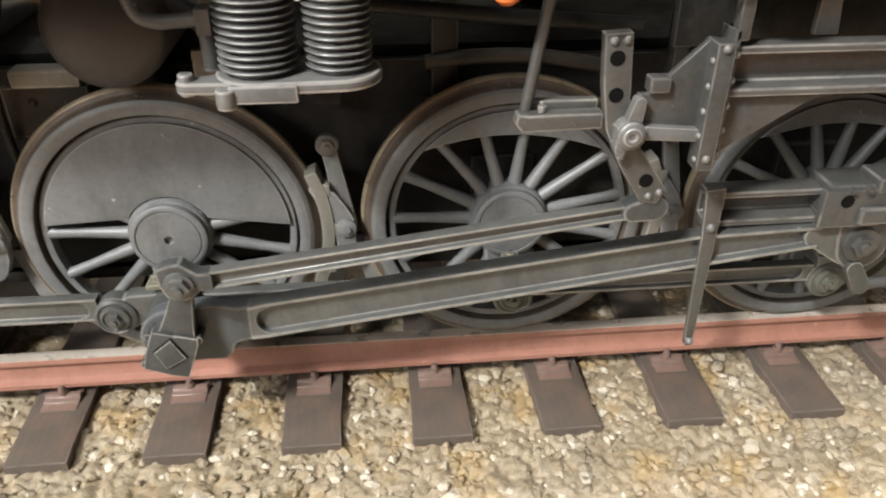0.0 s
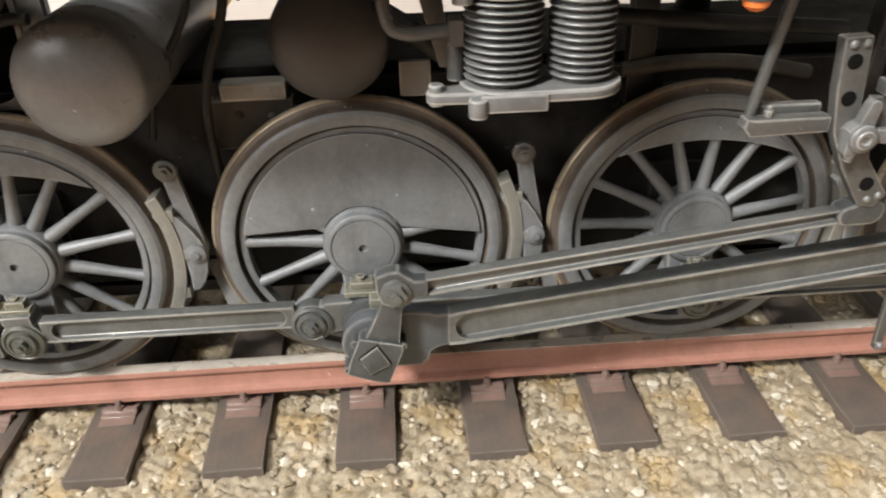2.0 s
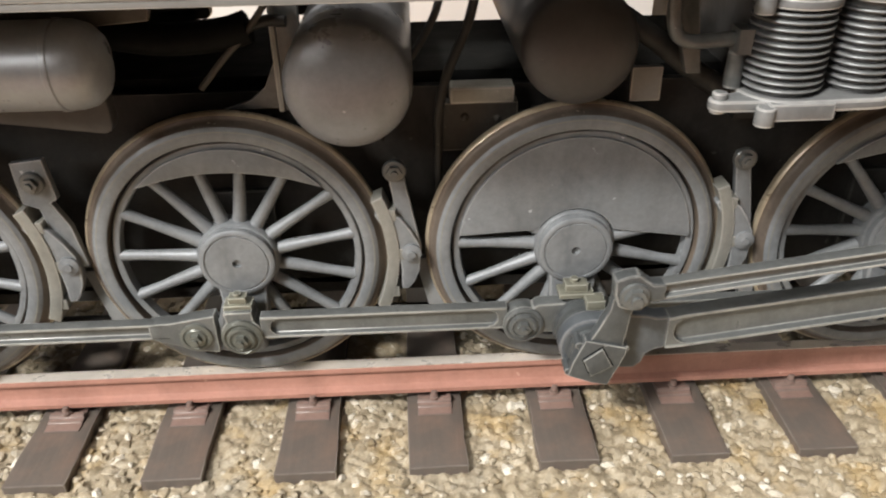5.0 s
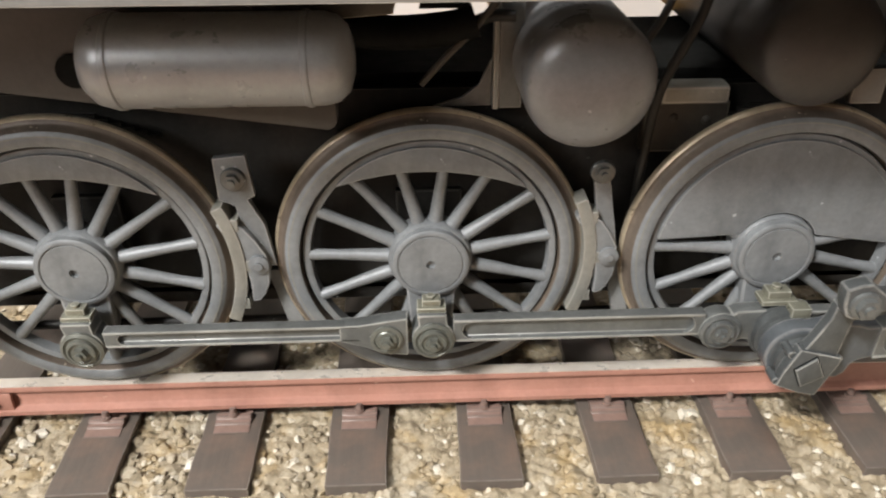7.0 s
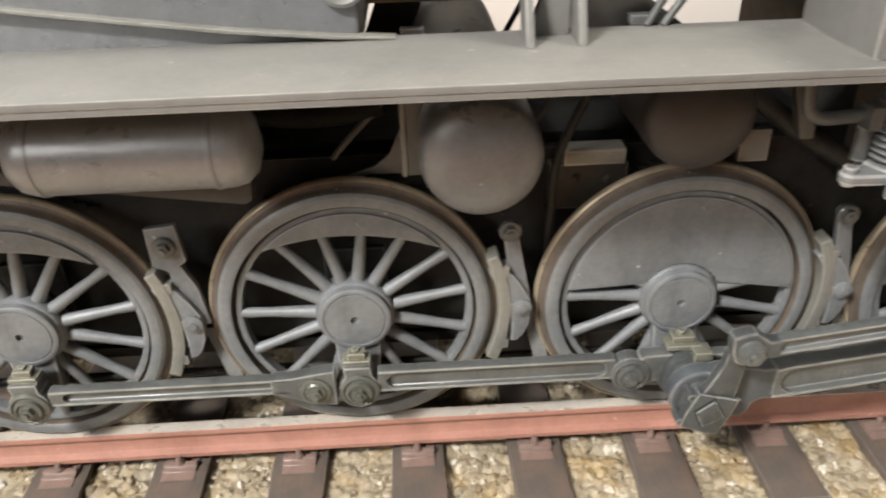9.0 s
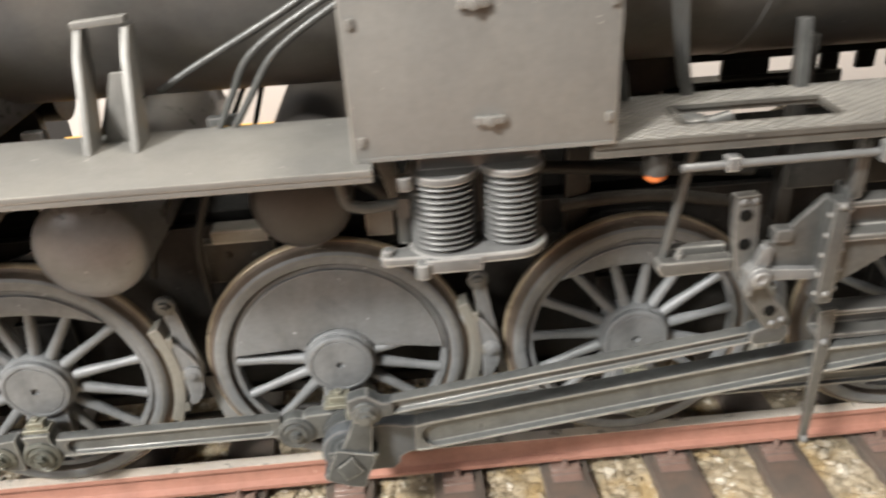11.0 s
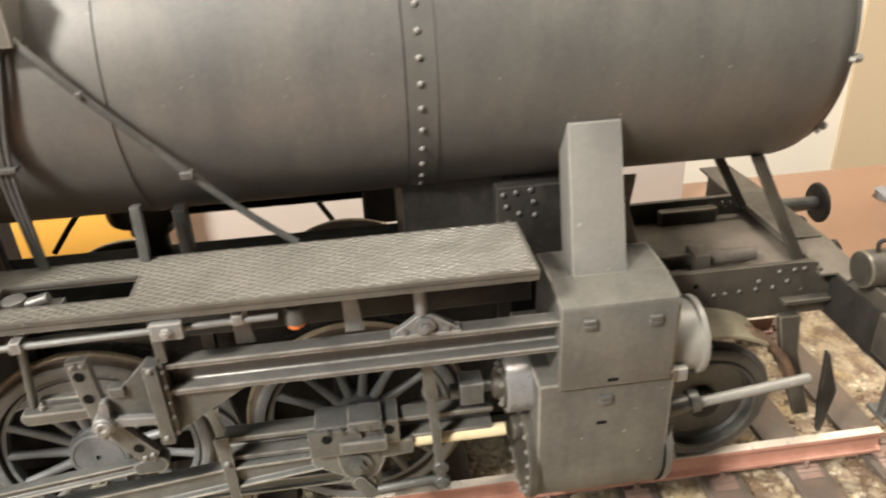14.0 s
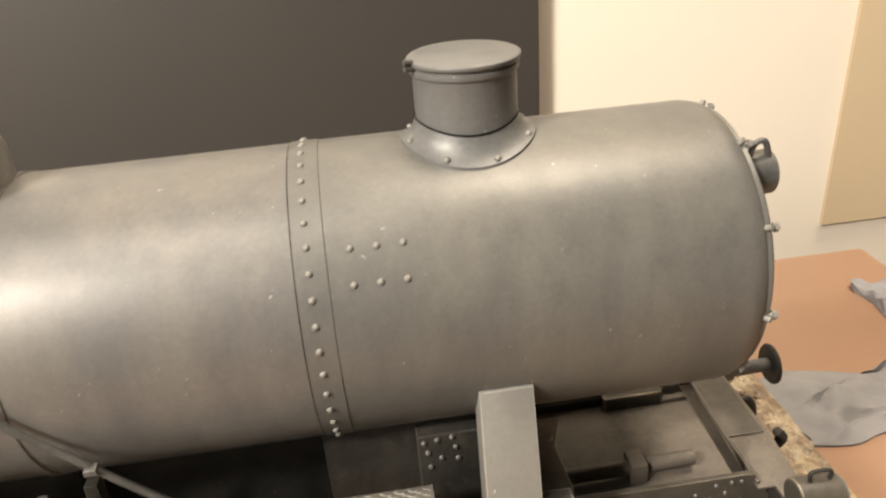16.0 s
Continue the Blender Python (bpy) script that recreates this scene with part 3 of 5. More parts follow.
wheel_parts["tip"] = finish(lathe(B(), (0, 0, 0), NEAR, [(0.721, 0.0815), (0.7335, 0.0735), (0.7368, 0.06), (0.7345, 0.045)], 96), TIP, "flange_tip", angle=60)
# Thin pale ring that paints the highlight along the tyre's rounded edge
wheel_parts["line"] = finish(lathe(B(), (0, 0, 0), NEAR, [(0.6605, 0.1364), (0.663, 0.1369), (0.6665, 0.1356)], 96), SHOE, "tyre_highlight", angle=60)
wheel_parts["face"] = finish(tyre_face_mesh(), WHEELP, "tyre_face", angle=30)


def wheel(x, y, z, heavy, far=False, turn=0.0):
    w = new("driving_wheel", wheel_parts["rim"])
    w.parent = loco
    w.location = Vector((x, y, z)) * K
    w.rotation_euler = (0, radians(turn), radians(180) if far else 0)
    tagged(w, "spoked driving wheel with a " + ("half-disc" if heavy else "crescent") + " counterweight")
    for key, name in (("tyre", "tyre"), ("face", "tyre_face"), ("tip", "flange_tip"), ("line", "tyre_highlight"), ("hub", "hub"), ("crank", "crank_boss"), ("half" if heavy else "crescent", "counterweight")):
        o = new(name, wheel_parts[key])
        o.parent = w
    for i in range(15):
        if not heavy or not 25 < (82 + 24 * i) % 360 < 150:
            o = new("spoke", wheel_parts["spoke"])
            o.parent, o.rotation_euler = w, (0, -radians(82 + 24 * i), 0)
    return w


AXLES = (-3.3, -1.65, 0.0, 1.65, 3.3)
for ax in AXLES:
    wheel(ax, -0.686, 0.703, ax == 0.0)
    wheel(ax, 0.686, 0.703, ax == 0.0, far=True, turn=90)
    part("axle", rod(B(), (ax, -0.66, 0.703), (ax, 0.66, 0.703), 0.09, n=20), DARK, loco)

# leading wheels
lead = lathe(B(), (0, 0, 0), NEAR, [(0, 0.04), (0.2, 0.06), (0.33, 0.05), (0.35, 0.07), (0.356, 0.134), (0.372, 0.14), (0.385, 0.132), (0.39, 0.124), (0.44, 0.124), (0.462, 0.112), (0.468, 0.09), (0.48, 0.082), (0.496, 0.072), (0.496, 0.05), (0.1, 0.03), (0, 0.03)], 72)
lead_disc = part("leading_wheel", lead, GREY, loco, "small dark leading wheel", loc=(5.7, -0.686, 0.468))
part("hub", lathe(B(), (0, 0, 0), NEAR, [(0.12, 0.03), (0.11, 0.12), (0.06, 0.13), (0, 0.13)], 24), DARK, lead_disc)
again(lead_disc, loco, (5.7, 0.686, 0.468), (0, 0, 180))
part("axle", rod(B(), (5.7, -0.66, 0.468), (5.7, 0.66, 0.468), 0.08, n=20), DARK, loco)

# frame and underworks behind the wheels, their shade put into dark colours
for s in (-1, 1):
    f = part("frame_plate", box(B(), -4.6, 4.6, s * 0.5 - 0.03, s * 0.5 + 0.03, 0.36, 1.45), DARK, loco, "grimy frame plate, shade behind the wheels put into its colour", bevel=0.005)
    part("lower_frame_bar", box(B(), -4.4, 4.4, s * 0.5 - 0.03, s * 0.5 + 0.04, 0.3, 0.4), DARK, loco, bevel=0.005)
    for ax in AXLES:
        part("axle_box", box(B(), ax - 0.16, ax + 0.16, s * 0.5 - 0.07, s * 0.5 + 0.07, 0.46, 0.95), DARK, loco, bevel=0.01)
# Rail and stretcher are black: shade under the boiler put into their colour
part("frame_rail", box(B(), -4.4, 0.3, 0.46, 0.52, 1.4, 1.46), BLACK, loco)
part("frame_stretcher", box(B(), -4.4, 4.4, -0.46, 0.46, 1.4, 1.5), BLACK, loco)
ash = B()
for s in (-1, 1):
    prism(ash, [(-4.6, 1.8), (-2.06, 1.44)] + arc(-2.06, 1.48, 0.04, 270, 360, 5) + [(-2.02, 1.66), (-2.1, 2.05), (-4.6, 2.05)], s * 0.98, s * 0.9)
prism(ash, [(-0.9, 1.72), (0.9, 1.72), (0.9, 2.04), (-0.9, 2.04)], -4.58, -2.1, "x")
part("ashpan", ash, ASHM, loco, "grimy sheet ashpan above the rear wheels", bevel=0.012)
# Pale ledge over a brown plate: the bracket's lit top is in the colour
hanger = part("spring_hanger", box(B(), -0.6, -0.3, -0.66, -0.54, 1.4, 1.48), SHOE, loco, "ledge on the frame, its lit top put into pale colour", bevel=0.012)
part("hanger_plate", box(B(), -0.66, -0.28, -0.64, -0.56, 1.16, 1.4), BROWN, hanger, bevel=0.008)
part("hanger_rivet", rivet(rivet(B(), (-0.53, -0.64, 1.33), NEAR, 0.022), (-0.38, -0.64, 1.315), NEAR, 0.022), BROWN, hanger)
part("ashpan_lug", prism(B(), [(-2.3, 2.1), (-1.73, 2.1), (-1.765, 1.96), (-1.78, 1.9), (-2.3, 1.86)], -1.0, -0.96), BROWN, loco, "grimy plate under the running board", bevel=0.005)
part("frame_bracket", box(B(), 0.22, 0.36, -0.72, -0.68, 1.41, 1.57), PANEL, loco, "pale flat bracket beside the air drum", bevel=0.006)
part("steam_pipe", pipe(B(), [(0.12, -0.75, 1.82), (0.3, -0.75, 1.7), (0.5, -0.75, 1.55), (0.75, -0.75, 1.4)], 0.05), DARK, loco, "thick dark slanting pipe")
# Plate added to keep the gap under the ashpan dark
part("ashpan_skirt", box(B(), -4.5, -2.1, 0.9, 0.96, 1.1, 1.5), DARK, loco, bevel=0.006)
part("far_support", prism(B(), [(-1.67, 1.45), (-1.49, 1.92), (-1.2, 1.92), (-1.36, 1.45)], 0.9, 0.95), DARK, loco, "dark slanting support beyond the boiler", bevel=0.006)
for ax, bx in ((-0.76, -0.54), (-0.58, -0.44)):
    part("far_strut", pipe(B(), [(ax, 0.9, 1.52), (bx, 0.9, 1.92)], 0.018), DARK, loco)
part("equaliser_bar", pipe(B(), [(1.25, -0.66, 1.47), (1.5, -0.68, 1.5), (1.8, -0.68, 1.49), (2.15, -0.66, 1.42)], 0.035), BROWN, loco, "grimy curved bar over the wheel")
part("cross_pipe", pipe(B(), [(0.95, -0.8, 1.78), (1.5, -0.8, 1.72), (2.2, -0.8, 1.66)], 0.035), DARK, loco)
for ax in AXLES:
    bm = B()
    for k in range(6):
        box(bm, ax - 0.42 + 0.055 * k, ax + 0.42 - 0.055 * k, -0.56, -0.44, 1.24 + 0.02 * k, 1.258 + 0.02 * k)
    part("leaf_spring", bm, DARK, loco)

# brake gear between the wheels
for bx, square in ((-2.47, True), (-0.82, False), (0.83, False), (2.48, False)):
    hang = B()
    if square:
        prism(hang, [(bx - 0.13, 1.235), (bx + 0.015, 1.25), (bx + 0.035, 1.05), (bx - 0.0, 1.03), (bx + 0.06, 0.9), (bx + 0.09, 0.68), (bx - 0.02, 0.68), (bx - 0.06, 1.0), (bx - 0.13, 1.03)], -0.79, -0.75)
    else:
        prism(hang, capsule(bx - 0.05, 1.14, 0.034, bx + 0.02, 0.71, 0.045), -0.79, -0.75)
    h = part("brake_hanger", hang, WHEELP, loco, "bolted brake hanger", bevel=0.005)
    part("hanger_bolt", hexnut(lathe(B(), (bx - 0.05, -0.79, 1.14), NEAR, [(0.055, 0), (0.055, 0.02), (0.05, 0.025), (0, 0.025)], 20), (bx - 0.05, -0.815, 1.14), NEAR, 0.036, 0.025), RODS, h)
    cx = bx - 0.83
    shoe = B()
    pts = arc(cx, 0.703, 0.725, 24, -24, 14) + arc(cx, 0.703, 0.785, -24, 24, 14)
    prism(shoe, pts, -0.835, -0.72)
    for a in (-16, 0, 16):
        c, s = math.cos(radians(a)), math.sin(radians(a))
        box(shoe, cx + 0.785 * c - 0.015, cx + 0.785 * c + 0.022, -0.83, -0.74, 0.703 + 0.785 * s - 0.03, 0.703 + 0.785 * s + 0.03)
    part("brake_block", shoe, SHOE, h, "worn cast brake block", bevel=0.006)
    holder = B()
    px, pz = bx + 0.015, 0.712
    shape = [(-0.17, 0.205), (-0.15, 0.238), (-0.1, 0.228), (-0.045, 0.185), (0.0, 0.12), (0.038, 0.045), (0.046, -0.02), (0.036, -0.11), (0.01, -0.175), (-0.02, -0.212), (-0.055, -0.215), (-0.052, -0.11), (-0.066, 0.0), (-0.1, 0.09)]
    prism(holder, [(px + u, pz + v) for u, v in shape], -0.825, -0.765)
    part("brake_shoe_holder", holder, WHEELP, h, bevel=0.008)
    part("shoe_pin", lathe(B(), (bx + 0.015, -0.82, 0.712), NEAR, [(0.048, 0), (0.048, 0.02), (0.02, 0.028), (0.02, 0.036), (0, 0.036)], 18), WHEELP, h)
    part("brake_pull_rod", prism(B(), [(bx + 0.03, 0.62), (bx + 0.1, 0.62), (bx + 0.2, 0.22), (bx + 0.12, 0.22)], -0.74, -0.7), WHEELP, h)
part("brake_beam", rod(B(), (-4.2, -0.62, 0.24), (3.4, -0.62, 0.24), 0.025), DARK, loco)

# coupling rods
PIN_Z = 0.376


def pin_cap(bm, x, z, y):
    lathe(bm, (x, y, z), NEAR, [(0.1, 0), (0.1, 0.012), (0.085, 0.02), (0.076, 0.012), (0.07, 0.012), (0.066, 0.03), (0.056, 0.034), (0.05, 0.026), (0, 0.026)], 28)
    hexnut(bm, (x, y - 0.026, z), NEAR, 0.034, 0.028)
    return bm


def coupling_rod(xa, xb, ha, y0, y1):
    bm = B()
    ibeam(bm, [(xa, PIN_Z + 0.045, ha), (xb, PIN_Z + 0.045, ha)], y0 - 0.006, y1 + 0.006, 0.013, 0.14)
    rod_ob = part("coupling_rod", bm, RODS, loco, "fluted steel coupling rod", bevel=0.004)
    for ex, s in ((xa, 1), (xb, -1)):
        e = B()
        lo, hi = PIN_Z + 0.045 - ha / 2, PIN_Z + 0.045 + ha / 2
        prism(e, [(ex, lo + 0.002), (ex + s * 0.09, lo + 0.002)] + arc(ex + s * 0.09, PIN_Z + 0.045, ha / 2 - 0.016, 270, 270 - s * 180, 10) + [(ex + s * 0.09, hi - 0.002), (ex, hi - 0.002)], y0 - 0.004, y1 + 0.004)
        part("rod_end", e, RODS, rod_ob, bevel=0.003)
    return rod_ob


ab = coupling_rod(-3.18, -1.99, 0.088, -1.0, -0.95)
bc = coupling_rod(-1.55, -0.35, 0.125, -1.0, -0.95)
cd = coupling_rod(0.12, 1.56, 0.125, -1.0, -0.95)
de = coupling_rod(1.74, 3.22, 0.1, -1.0, -0.95)


def rod_head(x, parent):
    bm = B()
    prism(bm, arc(x, PIN_Z + 0.006, 0.102, 130, 410, 26) + [(x + 0.062, PIN_Z + 0.14), (x - 0.075, PIN_Z + 0.14)], -1.008, -0.89)
    h = part("rod_bearing", bm, RODS, parent, bevel=0.006)
    part("crank_pin", pin_cap(B(), x, PIN_Z, -1.008), PINM, parent)
    bm = B()
    box(bm, x - 0.075, x + 0.06, -0.985, -0.9, PIN_Z + 0.14, PIN_Z + 0.165)
    box(bm, x - 0.05, x + 0.035, -0.97, -0.91, PIN_Z + 0.165, PIN_Z + 0.2)
    rod(bm, (x - 0.01, -0.94, PIN_Z + 0.2), (x - 0.01, -0.94, PIN_Z + 0.215), 0.02, n=10)
    part("oil_cup", bm, OILCUP, parent, "pale greasy oil cup", bevel=0.004)
    return h


def knuckle(x, parent, s):
    bm = B()
    prism(bm, [(x - 0.22, PIN_Z + 0.002), (x - 0.1, PIN_Z - 0.04)] + arc(x, PIN_Z + 0.01, 0.09, 235, 270, 5) + [(x + 0.1, PIN_Z - 0.09), (x + 0.1, PIN_Z + 0.125), (x + 0.02, PIN_Z + 0.115), (x - 0.12, PIN_Z + 0.092), (x - 0.22, PIN_Z + 0.088)], -1.006, -0.93)
    k = part("knuckle_joint", bm, RODS, parent, bevel=0.006)
    pin = B()
    lathe(pin, (x, -1.006, PIN_Z + 0.01), NEAR, [(0.078, 0), (0.078, 0.01), (0.066, 0.016), (0.06, 0.016), (0.056, 0.01), (0.048, 0.02), (0, 0.02)], 28)
    hexnut(pin, (x, -1.026, PIN_Z + 0.01), NEAR, 0.034, 0.024)
    part("knuckle_pin", pin, PINM, parent)


rod_head(-3.285, ab)
rod_head(-1.645, bc)
rod_head(1.65, cd)
rod_head(3.3, de)
knuckle(-1.866, ab, 1)
kn = B()
prism(kn, arc(-0.27, PIN_Z + 0.01, 0.1, 62, 305, 24) + [(-0.16, PIN_Z - 0.045), (0.1, PIN_Z - 0.06), (0.14, PIN_Z + 0.13), (-0.2, PIN_Z + 0.118)], -1.012, -0.93)
k = part("knuckle_joint", kn, RODS, bc, bevel=0.008)
part("knuckle_pin", pin_cap(B(), -0.27, PIN_Z + 0.01, -1.012), RODS, bc)

# main crank pin, return crank and main rod
pin = part("main_crank_pin", lathe(B(), (0.03, -0.9, 0.372), NEAR, [(0, 0), (0.15, 0), (0.15, 0.09), (0.158, 0.094), (0.158, 0.112), (0.146, 0.116), (0.146, 0.158), (0.128, 0.164), (0.128, 0.186), (0.138, 0.192), (0.14, 0.28), (0.126, 0.29), (0.105, 0.292), (0.105, 0.316), (0.118, 0.32), (0.118, 0.334), (0.1, 0.34), (0, 0.34)], 44), CRANK, loco, "stacked crank pin collars")
bm = B()
box(bm, -0.1, 0.07, -1.02, -0.92, 0.53, 0.555)
box(bm, -0.07, 0.04, -1.0, -0.93, 0.555, 0.595)
rod(bm, (-0.02, -0.96, 0.595), (-0.02, -0.96, 0.615), 0.022, n=10)
box(bm, 0.02, 0.11, -1.08, -1.0, 0.5, 0.55)
part("oil_cup", bm, OILCUP, pin, "pale greasy oil cup", bevel=0.004)
rc = B()
prism(rc, [(-0.01, 0.46), (0.03, 0.54), (0.075, 0.645), (0.085, 0.72), (0.2, 0.72), (0.172, 0.62), (0.152, 0.43)], -1.285, -1.23)
crank = part("return_crank", rc, CRANK, loco, "angular return crank with a square cap", bevel=0.006)
fb_ = B()
prism(fb_, [(-0.027, 0.49), (0.06, 0.467), (0.066, 0.46), (0.078, 0.462), (0.169, 0.438), (0.165, 0.4), (0.097, 0.222), (0.02, 0.24), (-0.096, 0.289), (-0.075, 0.37)], -1.3, -1.24)
part("crank_clamp", fb_, CRANK, crank, bevel=0.005)
cap = B()
prism(cap, [(-0.032, 0.383), (0.052, 0.449), (0.106, 0.345), (0.009, 0.29)], -1.314, -1.297)
part("square_cap", cap, CRANK, crank, bevel=0.004)
gap = B()
prism(gap, [(-0.039, 0.384), (0.053, 0.457), (0.113, 0.344), (0.008, 0.283)], -1.303, -1.296)
part("cap_groove", gap, BLACK, crank)
for px, pz in ((-0.09, 0.3), (-0.05, 0.45), (0.165, 0.42)):
    part("clamp_bolt", rod(B(), (px, -1.285, pz), (px, -1.2, pz), 0.02, n=10), CRANK, crank, bevel=0.004)

mr = B()
ibeam(mr, [(0.385, 0.434, 0.178), (0.46, 0.444, 0.19), (2.46, 0.703, 0.172), (3.06, 0.752, 0.115)], -1.2, -1.11, 0.016, 0.14)
main_rod = part("main_rod", mr, RODS, loco, "long fluted steel connecting rod with worn bright edges", bevel=0.005)
we = B()
prism(we, [(0.385, 0.347), (0.5, 0.358)] + arc(0.49, 0.446, 0.074, 275, 95, 12) + [(0.5, 0.535), (0.385, 0.52)], -1.196, -1.114)
part("web_end", we, RODS, main_rod, bevel=0.003)
be = B()
prism(be, arc(0.03, 0.372, 0.15, 75, 285, 20) + [(0.18, 0.232), (0.25, 0.228), (0.285, 0.26), (0.3, 0.31), (0.34, 0.334), (0.39, 0.345), (0.39, 0.525), (0.33, 0.52), (0.29, 0.535), (0.2, 0.545)], -1.19, -1.1)
part("big_end", be, BLOCKM, main_rod, "blue-grey big end block", bevel=0.012)
se = B()
prism(se, capsule(3.24, 0.7, 0.12, 3.05, 0.752, 0.058), -1.19, -1.1)
part("small_end", se, RODS, main_rod, bevel=0.008)

er = B()
ibeam(er, [(0.27, 0.768, 0.085), (2.1, 1.012, 0.068)], -1.335, -1.275, 0.011, 0.14)
ecc = part("eccentric_rod", er, RODS, loco, "slim fluted eccentric rod", bevel=0.003)
e = B()
prism(e, [(0.063, 0.838), (0.12, 0.86), (0.167, 0.866), (0.205, 0.835), (0.235, 0.812), (0.29, 0.812), (0.29, 0.73), (0.232, 0.725), (0.205, 0.695), (0.166, 0.682), (0.12, 0.688), (0.088, 0.704), (0.068, 0.76)], -1.345, -1.27)
part("rod_end", e, CRANK, ecc, bevel=0.01)
part("rod_end_nut", hexnut(lathe(B(), (0.152, -1.345, 0.763), NEAR, [(0.066, 0), (0.064, 0.014), (0.06, 0.016), (0, 0.016)], 24), (0.152, -1.361, 0.763), NEAR, 0.05, 0.03), RODS, ecc)
e = B()
prism(e, capsule(2.17, 1.03, 0.06, 2.08, 1.012, 0.045), -1.35, -1.26)
part("rod_end", e, CRANK, ecc, bevel=0.01)

# valve gear: link, lever, bracket
link_pts = [(1.865, 1.78), (1.972, 1.785), (1.985, 1.62), (1.995, 1.48), (2.05, 1.335), (2.13, 1.225), (2.205, 1.12), (2.165, 1.06), (2.09, 1.075), (1.985, 1.24), (1.91, 1.4), (1.88, 1.58)]
lk = part("expansion_link", prism(B(), link_pts, -1.36, -1.3), GIRDER, loco, "perforated curved expansion link", bevel=0.006)
bm = B()
for hx, hz in ((1.92, 1.69), (1.932, 1.545), (2.105, 1.172)):
    rod(bm, (hx, -1.363, hz), (hx, -1.35, hz), 0.03, n=16)
part("link_hole", bm, BLACK, lk)
bm = B()
for hx, hz in ((1.9, 1.755), (1.95, 1.757), (2.125, 1.1), (2.17, 1.115)):
    rivet(bm, (hx, -1.36, hz), NEAR, 0.018)
part("link_rivet", bm, PUMPM, lk)
tr = B()
prism(tr, capsule(1.99, 1.4, 0.062, 1.955, 1.34, 0.02), -1.42, -1.36)
lathe(tr, (1.99, -1.42, 1.405), NEAR, [(0.056, 0), (0.056, 0.02), (0.044, 0.028), (0.036, 0.03), (0.034, 0.034), (0.018, 0.034), (0.016, 0.026), (0, 0.026)], 24)
prism(tr, capsule(2.0, 1.455, 0.03, 2.015, 1.53, 0.022), -1.42, -1.37)
rod(tr, (1.975, -1.4, 1.345), (1.965, -1.4, 1.3), 0.018, n=10)
prism(tr, [(2.05, 1.375), (2.28, 1.36), (2.28, 1.41), (2.05, 1.43)], -1.41, -1.36)
part("link_trunnion", tr, PUMPM, lk, "round link trunnion bearing", bevel=0.005)
lv = B()
prism(lv, [(1.55, 1.43), (1.58, 1.392), (1.9, 1.4), (1.9, 1.465), (1.6, 1.462), (1.56, 1.468)], -1.34, -1.27)
box(lv, 1.63, 1.9, -1.25, -1.2, 1.44, 1.49)
hexnut(lv, (1.66, -1.3, 1.462), (0, 0, 1), 0.02, 0.03)
lever = part("lifting_lever", lv, GIRDER, loco, "weathered grey forked lifting lever", bevel=0.008)
part("lifting_rod", rod(B(), (1.6, -1.26, 1.45), (1.69, -1.3, 2.08), 0.024, n=10), GREY, loco, "thin upright lifting rod")

br = B()
prism(br, [(2.02, 1.55), (2.06, 1.55), (2.27, 1.76), (2.3, 1.76), (2.3, 1.36), (2.02, 1.36)], -1.37, -1.34)
bracket = part("link_bracket", br, GREY, loco, "riveted gusset bracket for the valve link", bevel=0.004)
box_b = B()
box(box_b, 2.265, 2.335, -1.45, -1.36, 1.25, 1.76)
box(box_b, 2.335, 2.36, -1.42, -1.3, 1.28, 1.8)
part("bracket_flange", box_b, GREY, bracket, bevel=0.005)
part("bracket_gusset", prism(B(), [(2.36, 1.27), (2.82, 1.56), (2.36, 1.56)], -1.36, -1.335), GREY, bracket, bevel=0.003)
bm = B()
for k in range(5):
    rivet(bm, (2.268, -1.42, 1.29 + 0.1 * k), (-1, 0, 0), 0.016)
    rivet(bm, (2.352, -1.42, 1.31 + 0.1 * k), NEAR, 0.016)
for k in range(2):
    rivet(bm, (2.3, -1.45, 1.3 + 0.44 * k), NEAR, 0.018)
part("bracket_rivet", bm, PANEL, bracket)
part("bracket_block", box(B(), 2.05, 2.13, -1.4, -1.33, 1.56, 1.62), GREY, bracket, bevel=0.008)
post = B()
box(post, 2.34, 2.39, -1.42, -1.37, 1.76, 2.1)
part("bracket_post", post, GREY, bracket, bevel=0.005)

def channel(y0, y1, z0, z1, fl, web):
    """A channel section in (y, z), open towards -y."""
    return [(y0, z0), (y1, z0), (y1, z1), (y0, z1), (y0, z1 - fl), (y1 - web, z1 - fl - 0.006), (y1 - web, z0 + fl + 0.006), (y0, z0 + fl)]


girder = part("valve_girder", prism(B(), channel(-1.4, -1.3, 1.535, 1.735, 0.032, 0.015), 2.36, 4.46, "x"), GIRDER, loco, "flanged girder carrying the valve gear", bevel=0.008)
foot = B()
prism(foot, [(3.55, 1.738), (3.9, 1.738), (3.88, 1.77), (3.75, 1.855), (3.69, 1.855), (3.57, 1.77)], -1.38, -1.34)
box(foot, 3.54, 3.91, -1.4, -1.31, 1.736, 1.75)
foot_ob = part("cutoff_bracket", foot, PUMPM, loco, "small bolted bracket on the girder", bevel=0.005)
bm = hexnut(lathe(B(), (3.72, -1.38, 1.79), NEAR, [(0.055, 0), (0.055, 0.02), (0, 0.02)], 20), (3.72, -1.4, 1.79), NEAR, 0.035, 0.02)
for x in (3.61, 3.84):
    hexnut(bm, (x, -1.38, 1.762), NEAR, 0.02, 0.015)
rod(bm, (3.71, -1.36, 1.86), (3.7, -1.36, 2.02), 0.035, n=10)
part("bracket_bolt", bm, PUMPM, foot_ob)
